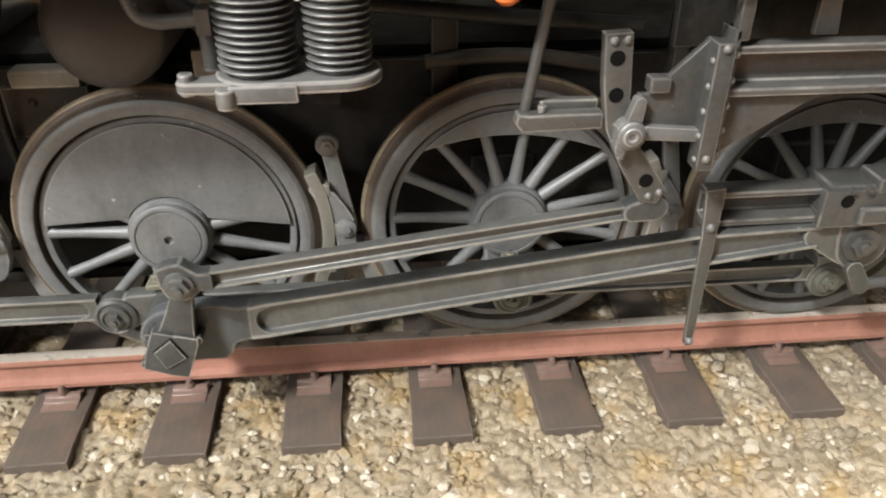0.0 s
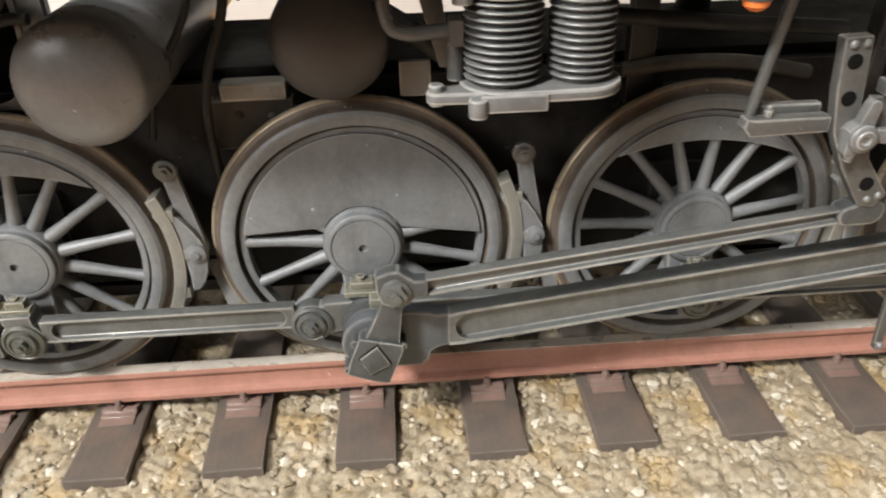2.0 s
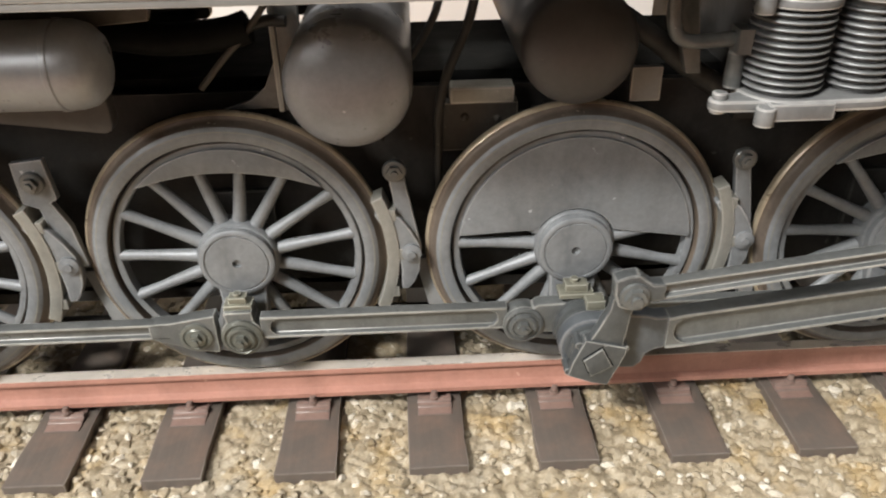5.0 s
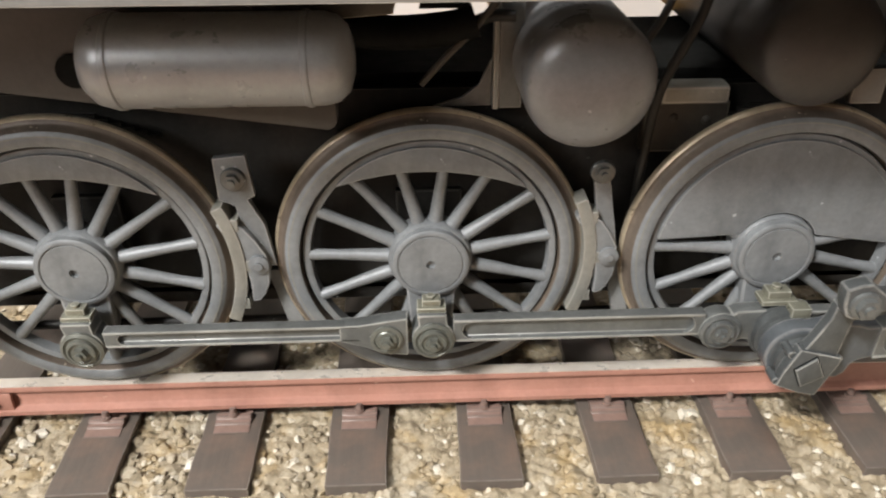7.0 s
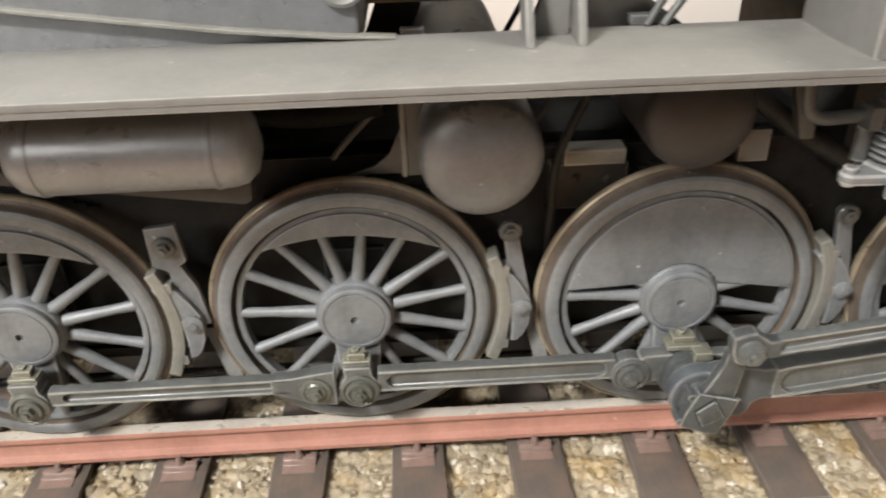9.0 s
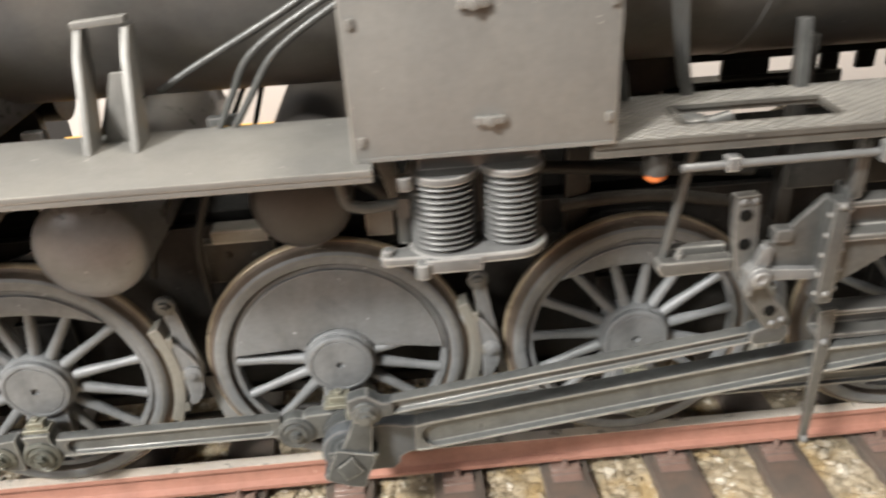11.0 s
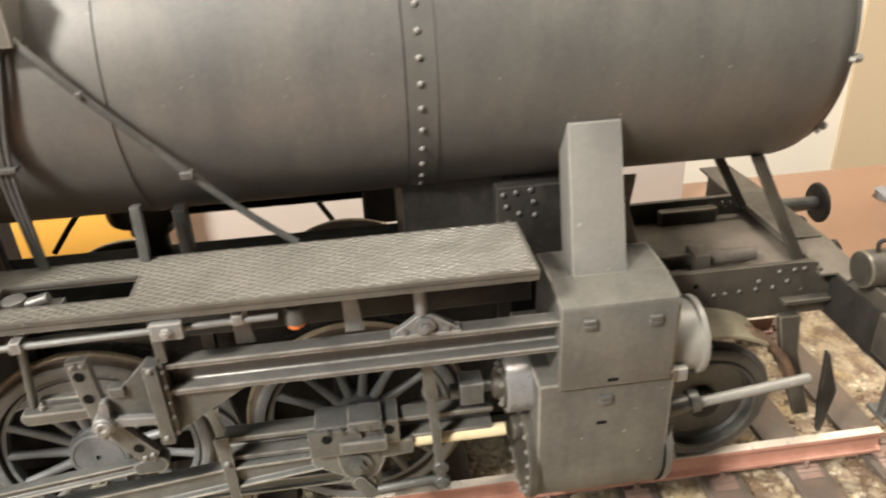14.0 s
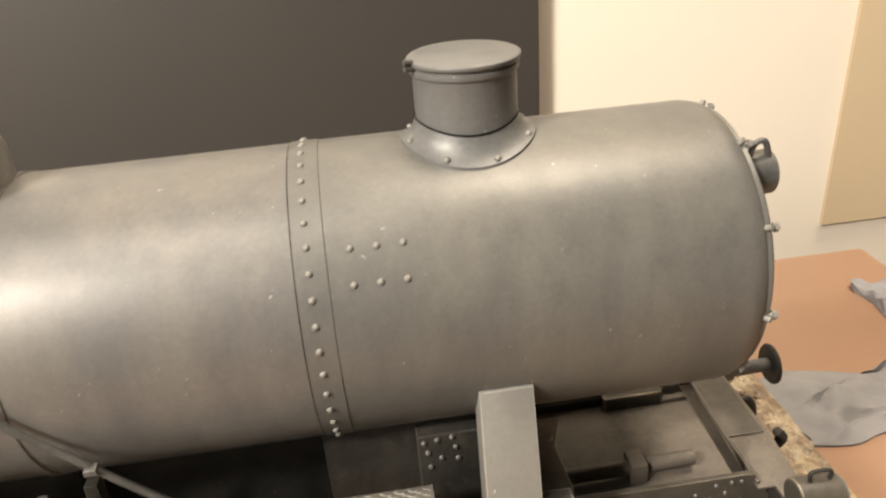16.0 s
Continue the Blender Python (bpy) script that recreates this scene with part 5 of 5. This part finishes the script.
for i in range(3):
    for j in (0, 3):
        rb.faces.new([gv[p] for p in ((i, j, 0), (i + 1, j, 0), (i + 1, j, 1), (i, j, 1))])
        rb.faces.new([gv[p] for p in ((j, i, 0), (j, i + 1, 0), (j, i + 1, 1), (j, i, 1))])
for j in (1, 2):
    rb.faces.new([gv[p] for p in ((1, j, 0), (2, j, 0), (2, j, 1), (1, j, 1))])
    rb.faces.new([gv[p] for p in ((j, 1, 0), (j, 2, 0), (j, 2, 1), (j, 1, 1))])
right = part("running_board", rb, TREAD, loco, "chequered tread plate running board with a slot")
part("board_edge", box(B(), X0, X1, Y0 + 0.01, Y0 + 0.03, 2.065, 2.108), PLATEG, right, bevel=0.003)


def tread_pattern():
    """Crossing raised ribs on the plate, cut short at its edges and at the slot."""
    bm = B()
    step, half, top = 0.042, 0.003, 0.0042
    for slope in (0.55, -0.55):
        c = -4.5
        while c < 4.5:
            pieces = []
            run = None
            for k in range(0, 158):
                x = X0 + 0.02 * k
                y = slope * (x - 2.75) + c
                inside = Y0 + 0.012 < y < Y1 - 0.008 and not (HX0 - 0.02 < x < HX1 + 0.02 and HY0 - 0.012 < y < HY1 + 0.012) and x < X1 - 0.01
                if inside and run is None:
                    run = x
                if not inside and run is not None:
                    pieces.append((run, x - 0.02))
                    run = None
            for a, b in pieces:
                if b - a < 0.03:
                    continue
                pa, pb = (a, slope * (a - 2.75) + c), (b, slope * (b - 2.75) + c)
                v = [bm.verts.new((px, py + o, 2.13 + h)) for px, py in (pa, pb) for o, h in ((-half * 1.3, 0), (0, top), (half * 1.3, 0))]
                bm.faces.new((v[0], v[1], v[4], v[3])), bm.faces.new((v[1], v[2], v[5], v[4]))
            c += step
    return bm


part("tread_ribs", tread_pattern(), RIBM, right, "raised diamond ribs")
part("slot_rim", box(box(B(), HX0, HX1, HY1 - 0.012, HY1, 2.132, 2.15), HX0, HX0 + 0.012, HY0, HY1, 2.132, 2.145), PLATEG, right)
bm = B()
rod(bm, (1.65, -1.24, 2.06), (1.85, -1.24, 2.11), 0.03, n=10)
lathe(bm, (1.68, -1.24, 2.07), (0, 0, 1), [(0.06, 0), (0.06, 0.05), (0.03, 0.06), (0, 0.06)], 14)
box(bm, 1.61, 1.9, -1.3, -1.18, 2.03, 2.07)
part("valve_fitting", bm, GREY, right, "small fitting in the slot", bevel=0.004)

# tool box on the running board
tb = B()
box(tb, 0.25, 1.275, -1.51, -0.98, 2.13, 2.8)
locker = part("locker", tb, PANEL, loco, "large grey sheet metal locker on the running board", bevel=0.008)
lid = B()
prism(lid, [(-1.535, 2.8), (-1.54, 2.822), (-1.1, 2.885), (-1.02, 2.885), (-1.02, 2.795)], 0.225, 1.3, "x")
part("lid", lid, LID, locker, "flat slightly sloping lid", bevel=0.005)
for x, z in ((0.73, 2.7), (0.78, 2.27)):
    part("latch", rod(box(B(), x - 0.055, x + 0.055, -1.535, -1.51, z - 0.012, z + 0.018), (x, -1.545, z), (x, -1.51, z), 0.02, n=10), PANEL, locker, bevel=0.003)
for x, z in ((0.29, 2.66), (1.24, 2.68), (0.29, 2.22), (1.24, 2.25)):
    part("corner_catch", box(B(), x - 0.012, x + 0.012, -1.523, -1.51, z - 0.018, z + 0.018), PANEL, locker, bevel=0.003)
part("panel_edge", box(B(), 0.27, 1.26, -1.516, -1.508, 2.135, 2.15), PANEL, locker)

# air pump
ap = B()
for cx, r in ((0.597, 0.146), (0.885, 0.124)):
    prof = [(0, 1.66), (r * 0.76, 1.66)]
    for k in range(11):
        z = 1.69 + 0.027 * k
        prof += [(r * 0.76, z), (r * 0.98, z + 0.003), (r, z + 0.007), (r * 0.98, z + 0.011), (r * 0.76, z + 0.014)]
    prof += [(r * 0.76, 1.99), (0, 1.99)]
    lathe(ap, (cx, -1.32, 0), (0, 0, 1), prof, 48)
pump = part("air_pump", ap, PUMPM, loco, "twin finned silver grey air pump")
bs = B()
prism(bs, capsule(0.6, -1.32, 0.165, 0.885, -1.32, 0.155, 16), 1.628, 1.672, "z")
base_ob = part("pump_base", bs, PUMPM, pump, bevel=0.012)
part("base_ear", prism(B(), capsule(0.35, -1.4, 0.042, 0.52, -1.38, 0.07), 1.622, 1.665, "z"), PUMPM, base_ob, bevel=0.01)
bm = B()
box(bm, 0.5, 0.74, -1.49, -1.4, 1.6, 1.665)
rod(bm, (0.49, -1.478, 1.585), (0.49, -1.478, 1.655), 0.036, n=14)
rod(bm, (0.345, -1.4, 1.61), (0.345, -1.4, 1.69), 0.028, n=14)
part("base_lug", bm, PUMPM, pump, bevel=0.008)
tp = B()
prism(tp, capsule(0.6, -1.32, 0.15, 0.6, -1.3, 0.15), 1.985, 2.02, "z")
prism(tp, capsule(0.885, -1.32, 0.14, 0.885, -1.3, 0.14), 2.0, 2.03, "z")
box(tp, 0.5, 1.0, -1.36, -1.2, 2.02, 2.12)
rod(tp, (0.44, -1.42, 1.97), (0.44, -1.42, 2.03), 0.035, n=12)
part("pump_head", tp, PUMPM, pump, bevel=0.006)
pv = B()
pipe(pv, [(0.46, -1.3, 1.86), (0.34, -1.3, 1.85), (0.24, -1.3, 1.85), (0.18, -1.3, 1.9), (0.16, -1.3, 2.1)], 0.027)
box(pv, 0.4, 0.45, -1.36, -1.27, 1.81, 1.9)
part("pump_pipe", pv, GREY, pump)
part("pump_valve", rod(B(), (0.425, -1.3, 1.67), (0.425, -1.3, 1.81), 0.032, n=16), GREY, pump, bevel=0.01)

# air drums and tank


def drum(x, z, r, y0, mat, label):
    bm = lathe(B(), (x, 1.05, z), NEAR, [(0, 0), (r, 0), (r, -y0 + 1.05 - 0.06), (r * 0.992, -y0 + 1.05 - 0.035), (r * 0.965, -y0 + 1.05 - 0.012), (r * 0.92, -y0 + 1.05 + 0.006), (r * 0.75, -y0 + 1.05 + 0.03), (r * 0.5, -y0 + 1.05 + 0.05), (r * 0.25, -y0 + 1.05 + 0.06), (0, -y0 + 1.05 + 0.064)], 64)
    return part("air_drum", bm, mat, loco, label)


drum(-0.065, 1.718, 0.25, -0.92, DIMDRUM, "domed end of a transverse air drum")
drum(-1.03, 1.64, 0.262, -1.09, DRUM, "domed end of a transverse air drum")
part("long_tank", lathe(B(), (-2.9, -1.12, 1.775), (1, 0, 0), [(0, 0), (0.06, 0.003), (0.12, 0.022), (0.155, 0.058), (0.168, 0.1), (0.168, 0.118), (0.174, 0.122), (0.174, 0.14), (0.168, 0.144), (0.168, 0.8), (0.174, 0.804), (0.174, 0.822), (0.168, 0.826), (0.168, 0.87), (0.155, 0.92), (0.12, 0.958), (0.06, 0.978), (0, 0.982)], 56), TANKM, loco, "horizontal grey air tank under the running board")

# Mirror of the near tank, coloured dark to stand for shade
part("long_tank", rod(B(), (-2.9, 1.12, 1.8), (-1.9, 1.12, 1.8), 0.2, n=32), DARK, loco, "added tank beyond the boiler, shade put into its dark colour")
part("running_board", box(B(), -4.8, 1.0, 0.93, 1.55, 2.105, 2.132), PANEL, loco, "plain grey running board beyond the boiler")
part("ashpan_port", rod(B(), (-3.0, -0.995, 1.7), (-3.0, -0.94, 1.7), 0.066, n=20), BLACK, loco, "dark round port in the ashpan")
inj = part("injector_body", rod(B(), (-4.05, -1.15, 1.02), (-4.05, -1.15, 0.7), 0.07, n=20), GREY, loco, "rounded injector fitting", bevel=0.012)
part("injector_pipe", pipe(B(), [(-3.92, -1.12, 1.5), (-4.02, -1.13, 1.36), (-4.15, -1.15, 1.22), (-4.3, -1.15, 1.1)], 0.045), GREY, inj)
part("injector_collar", rod(B(), (-4.05, -1.15, 0.9), (-4.05, -1.15, 0.98), 0.09, n=20), GREY, inj, bevel=0.01)

# pipes along the boiler
def line(name, pts, r, mat, label, clamps=()):
    ob = part(name, pipe(B(), pts, r), mat, loco, label)
    for c in clamps:
        bm = B()
        box(bm, c[0] - c[3], c[0] + c[3], c[1] - 0.03, c[1] + 0.03, c[2] - 0.018, c[2] + 0.018)
        part("pipe_clamp", bm, mat, ob, bevel=0.004)
    return ob


line("sand_pipe", [(1.75, -0.85, 3.5), (2.06, -0.94, 3.15), (2.57, -0.92, 2.59), (2.9, -0.92, 2.27), (3.08, -0.93, 2.13)], 0.021, GREY, "diagonal sand pipe across the boiler", [(2.575, -0.935, 2.585, 0.03), (2.16, -0.95, 3.04, 0.012)])
for dx in (-0.03, 0.0, 0.03):
    line("sand_pipe", [(1.8 + dx * 1.4, -0.86, 3.32), (1.765 + dx * 1.3, -0.92, 3.08), (1.7 + dx, -0.92, 2.7), (1.725 + dx * 0.7, -0.94, 2.3), (1.76 + dx * 0.5, -0.98, 2.1)], 0.0125, GREY, "thin upright pipe on the boiler side")
part("pipe_clamp", box(B(), 1.65, 1.765, -0.96, -0.9, 2.675, 2.7), GREY, loco, bevel=0.005)
part("sand_box", box(B(), 1.45, 1.93, -0.96, -0.55, 3.285, 3.62), PANEL, loco, "small grey sand box high on the boiler", bevel=0.01)
line("feed_pipe", [(1.57, -0.92, 3.3), (1.42, -1.0, 3.0), (1.34, -1.02, 2.8), (1.33, -1.0, 2.74)], 0.024, GREY, "bent feed pipe beside the locker")
line("feed_pipe", [(1.19, -0.94, 3.16), (1.255, -0.97, 3.1), (1.3, -0.97, 2.85), (1.34, -0.97, 2.5), (1.42, -0.98, 2.3), (1.46, -0.98, 2.1)], 0.03, GREY, "bent feed pipe beside the locker")
line("sand_pipe", [(1.5, -0.8, 3.42), (1.04, -0.87, 3.2), (0.5, -0.92, 2.91), (0.02, -0.92, 2.63), (-0.42, -0.91, 2.405), (-0.6, -0.9, 2.305)], 0.017, GREY, "long sloping pipe along the boiler")
for d in (0.0, 0.095):
    line("sand_pipe", [(1.6 + d * 0.6, -0.8, 3.42), (1.16 + d * 0.6, -0.87, 3.18), (0.6 + d * 0.8, -0.93, 2.88), (0.1 + d, -0.945, 2.62), (-0.17 + d * 1.1, -0.945, 2.45), (-0.28 + d * 0.9, -0.945, 2.28), (-0.36 + d * 0.7, -0.945, 2.133)], 0.017, GREY, "long sloping pipe along the boiler")
part("pipe_clamp", box(B(), -0.42, -0.28, -0.93, -0.87, 2.132, 2.17), GREY, loco, bevel=0.005)
line("brake_hose", [(-0.48, -0.72, 2.05), (-0.513, -0.73, 1.82), (-0.64, -0.72, 1.48), (-0.66, -0.68, 1.1), (-0.64, -0.6, 0.8)], 0.022, DARK, "dark drooping pipe")
line("brake_hose", [(-0.62, -0.72, 2.05), (-0.67, -0.73, 1.82), (-0.86, -0.72, 1.5), (-0.93, -0.68, 1.25)], 0.018, DARK, "dark drooping pipe")
part("board_support", prism(B(), [(0.25, 2.1), (0.37, 2.1), (0.45, 1.6), (0.39, 1.6)], -0.92, -0.86), GREY, loco, bevel=0.004)
prop = part("board_support", box(B(), -1.345, -1.245, -0.72, -0.67, 1.42, 2.1), GREY, loco, "upright grey support plate under the running board", bevel=0.005)
part("support_edge", box(B(), -1.37, -1.348, -0.735, -0.66, 1.42, 2.0), PANEL, prop, bevel=0.004)
part("gusset", prism(B(), [(-1.373, 1.425), (-1.373, 1.64), (-1.43, 1.52), (-1.5, 1.465), (-1.63, 1.425)], -0.7, -0.68), GREY, prop, "flat gusset plate", bevel=0.004)
line("brake_hose", [(-2.05, -0.76, 1.8), (-1.8, -0.76, 1.765), (-1.56, -0.76, 1.78), (-1.45, -0.76, 1.81)], 0.07, BLACK, "thick black hose under the running board")
line("brake_hose", [(-1.47, -0.76, 1.8), (-1.38, -0.76, 1.83), (-1.29, -0.77, 1.83)], 0.025, DARK, "dark nozzle of the thick hose")
part("stay_rod", pipe(B(), [(-1.68, -0.8, 1.56), (-1.57, -0.8, 1.68), (-1.45, -0.8, 1.8), (-1.33, -0.8, 1.95)], 0.015), BROWN, loco, "slim slanting stay rod")

# front end
for s in (-1, 1):
    fp = part("front_frame_plate", prism(B(), [(4.6, 1.0), (6.62, 1.0), (6.62, 1.2), (6.5, 1.41), (6.4, 1.42), (5.1, 1.42), (4.6, 1.42)], s * 0.55 - 0.02, s * 0.55 + 0.02), BROWN, loco, "riveted front frame plate", bevel=0.004)
    bm = B()
    for x, z in ((5.5, 1.2), (5.6, 1.23), (5.66, 1.19), (5.78, 1.225), (5.86, 1.23), (5.96, 1.235), (6.08, 1.24), (6.09, 1.3), (6.2, 1.24), (6.23, 1.36), (6.34, 1.365), (6.41, 1.365), (6.3, 1.28)):
        rivet(bm, (x, s * 0.55 - 0.02, z), NEAR, 0.018)
    part("frame_rivet", bm, GIRDER, fp)
    part("frame_hole", rod(B(), (5.64, s * 0.55 - 0.0215, 1.31), (5.64, s * 0.55 + 0.0215, 1.31), 0.02, n=12), BLACK, fp)
    part("guard_iron", prism(B(), [(6.59, 0.78), (6.62, 0.74), (6.74, 0.4), (6.69, 0.03), (6.66, 0.03), (6.62, 0.3)], s * 0.74 - 0.02, s * 0.74 + 0.02), DARK, loco, "pointed guard iron in front of the leading wheel", bevel=0.006)
    part("frame_stay", prism(B(), [(6.26, 1.02), (6.42, 1.02), (6.46, 0.7), (6.66, 0.1), (6.54, 0.1), (6.34, 0.66)], s * 0.6 - 0.03, s * 0.6 + 0.03), BROWN, loco, bevel=0.01)
    part("frame_step", box(B(), 6.26, 6.6, s * 0.6 - 0.05, s * 0.6 + 0.02, 1.13, 1.16), BROWN, loco, bevel=0.006)
guard = B()
prism(guard, arc(5.64, 0.52, 0.65, 116, 56, 16) + arc(5.64, 0.52, 0.625, 56, 116, 16), -0.96, -0.62)
mud = part("mudguard", guard, TAN, loco, "dusty tan curved guard over the leading wheel", bevel=0.006)
part("guard_tail", prism(B(), arc(5.64, 0.52, 0.66, 66, 16, 14) + arc(5.64, 0.52, 0.61, 16, 66, 14), -0.93, -0.78), RUSTY, mud, "crusted rusty lower end of the guard", bevel=0.01)
part("front_deck", box(B(), 5.1, 6.61, -0.53, 0.53, 1.22, 1.26), DECKM, loco, "grimy deck plate between the frames")
part("deck_pipe", pipe(B(), [(5.15, -0.27, 1.34), (5.7, -0.27, 1.34), (6.2, -0.27, 1.35)], 0.055), DECKM, loco, "thick grimy pipe on the deck")
part("pipe_saddle", box(B(), 5.72, 5.84, -0.36, -0.18, 1.26, 1.42), DECKM, loco, bevel=0.015)
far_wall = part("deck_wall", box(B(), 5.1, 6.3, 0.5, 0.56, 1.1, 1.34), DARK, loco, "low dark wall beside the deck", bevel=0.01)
part("wall_bracket", box(B(), 5.78, 6.26, 0.42, 0.5, 1.2, 1.38), BROWN, far_wall, bevel=0.02)
for bx0, tx, ty, bx1, by in ((0.022, 5.97, -0.48, 6.415, -0.48), (0.022, 5.98, 0.45, 6.46, 0.45)):
    stay_bar = prism(B(), [(tx - 0.035, 2.2), (tx + 0.045, 2.2), (bx1 + 0.05, 1.36), (bx1 - 0.03, 1.36)], ty - bx0, ty + bx0)
    part("smokebox_stay", stay_bar, BROWN, loco, "slanting flat stay between smokebox and deck", bevel=0.004)
# Beam colour carries the deep shade of its rear face
beam = part("buffer_beam", box(B(), 6.62, 6.7, -1.36, 1.36, 0.98, 1.32), DARK, loco, "buffer beam, deep shade put into its dark colour", bevel=0.006)
part("top_plate", prism(B(), [(6.5, -0.63), (6.62, -0.63), (6.62, -0.75), (6.8, -0.62), (6.84, -0.15), (6.82, 0.72), (6.78, 1.3), (6.5, 1.3)], 1.325, 1.345, "z"), DECKM, beam, "grimy footplate over the beam", bevel=0.004)
part("top_plate_seam", box(B(), 6.5, 6.525, -0.6, 0.7, 1.346, 1.375), BROWN, beam, bevel=0.004)
part("raised_plate", box(B(), 6.53, 6.8, -0.14, 0.69, 1.346, 1.362), BROWN, beam, bevel=0.004)
part("beam_end", box(B(), 6.58, 6.76, -1.37, -1.14, 1.06, 1.35), BROWN, beam, "boxy grey beam end", bevel=0.012)
part("beam_step", box(box(B(), 6.7, 6.76, -1.26, -1.2, 0.58, 1.06), 6.7, 6.95, -1.34, -1.1, 0.55, 0.58), GREY, beam, "hanging footstep under the beam end", bevel=0.006)
for s in (-1, 1):
    bf = B()
    lathe(bf, (6.7, s * 0.95, 1.06), (1, 0, 0), [(0.17, 0), (0.17, 0.03), (0.1, 0.06), (0.1, 0.4), (0.07, 0.4), (0.06, 0.76), (0, 0.76)], 32)
    b = part("buffer", bf, GREY, loco, "round headed spring buffer", bevel=0.004)
    part("buffer_head", lathe(B(), (7.46, s * 0.95, 1.06), (1, 0, 0), [(0, 0), (0.165, 0), (0.18, 0.015), (0.18, 0.03), (0.1, 0.055), (0, 0.06)], 40), DARK, b)
lg = B()
rod(lg, (6.55, -0.92, 1.54), (6.83, -0.92, 1.54), 0.122, n=32)
lantern = part("lantern", lg, BROWN, loco, "round front lantern on the buffer beam", bevel=0.012)
part("lens", lathe(B(), (6.83, -0.92, 1.54), (1, 0, 0), [(0.12, 0), (0.1, 0.03), (0, 0.05)], 28), PUMPM, lantern)
part("handle", pipe(B(), [(6.64, -0.92, 1.65), (6.64, -0.92, 1.73), (6.76, -0.92, 1.73), (6.77, -0.92, 1.65)], 0.014), DARK, lantern)
part("bracket", box(B(), 6.63, 6.78, -1.14, -0.84, 1.32, 1.44), BROWN, lantern, bevel=0.008)
part("coupling_hook", pipe(B(), [(6.72, 0, 1.05), (6.95, 0, 1.05), (7.05, 0, 1.12), (7.0, 0, 1.2)], 0.04), DARK, loco)
hs = B()
pipe(hs, [(6.74, 0.35, 1.2), (6.95, 0.35, 1.22), (7.0, 0.35, 0.9), (6.95, 0.35, 0.6)], 0.04)
part("brake_hose", hs, DARK, loco, "dark drooping brake hose")

# ---- behind the model ----
board = thing("charcoal_board", (-8, 13.3, FLOOR_Z), "large dark charcoal board standing behind the desk", "board")
part("panel", box(B(), -32, 16.52, 0, 0.5, 0.6, 36), CHARCOAL, board, bevel=0.05)
part("foot", box(B(), -30, 14, -1.0, 0.5, 0, 0.6), CHARCOAL, board, bevel=0.05)
slab("wall_trim", BEIGE, "beige strip beside the white wall", 16.9, 27, 13.88, 13.99, -5.0, 58, "trim")
card = thing("yellow_card", (0, 0, DESK_Z), "yellow orange card strip standing on the desk", "card")
part("tray", box(B(), -3.5, 0.75, 4.4, 4.53, 0, 1.32), YELLOW, card, bevel=0.03)
part("lid", box(B(), -3.53, 0.78, 4.37, 4.56, 1.32, 1.35), YELLOW, card, bevel=0.015)
tagged(part("foam_board", box(B(), -3.7, 8.2, 5.1, 5.4, DESK_Z, 1.0), PAPER, None, "long white foam board standing on the desk", bevel=0.03), category="board")


def crumpled(x0, x1, y0, y1, seed):
    bm = B()
    nx, ny = 36, 24
    g = {}
    for k in (0, 1):
        for i in range(nx + 1):
            for j in range(ny + 1):
                u, v = i / nx, j / ny
                edge = min(u, 1 - u, v, 1 - v)
                h = 0.02 + min(1.0, edge * 7) * (0.12 + 0.12 * noise.noise((u * 4 + seed, v * 4, 0.5)) + 0.1 * noise.noise((u * 9, v * 9 + seed, 2.0)))
                w = 0.25 * noise.noise((u * 3, v * 3, seed))
                g[i, j, k] = bm.verts.new((x0 + (x1 - x0) * u + w, y0 + (y1 - y0) * v - w, DESK_Z + (max(0.03, h) if k else 0.0)))
    for i in range(nx):
        for j in range(ny):
            for k in (0, 1):
                bm.faces.new([g[p] for p in ((i, j, k), (i + 1, j, k), (i + 1, j + 1, k), (i, j + 1, k))])
    for i in range(nx):
        for j in (0, ny):
            bm.faces.new([g[p] for p in ((i, j, 0), (i + 1, j, 0), (i + 1, j, 1), (i, j, 1))])
    for j in range(ny):
        for i in (0, nx):
            bm.faces.new([g[p] for p in ((i, j, 0), (i, j + 1, 0), (i, j + 1, 1), (i, j, 1))])
    return bm


tagged(part("cleaning_cloth", crumpled(8.7, 11.4, 1.9, 3.1, 3.0), CLOTH, None, "crumpled pale grey-blue cloth on the desk"), category="cloth")
tagged(part("cleaning_cloth", crumpled(11.2, 12.0, 3.9, 4.9, 8.0), CLOTH, None, "small crumpled pale grey-blue cloth on the desk"), category="cloth")
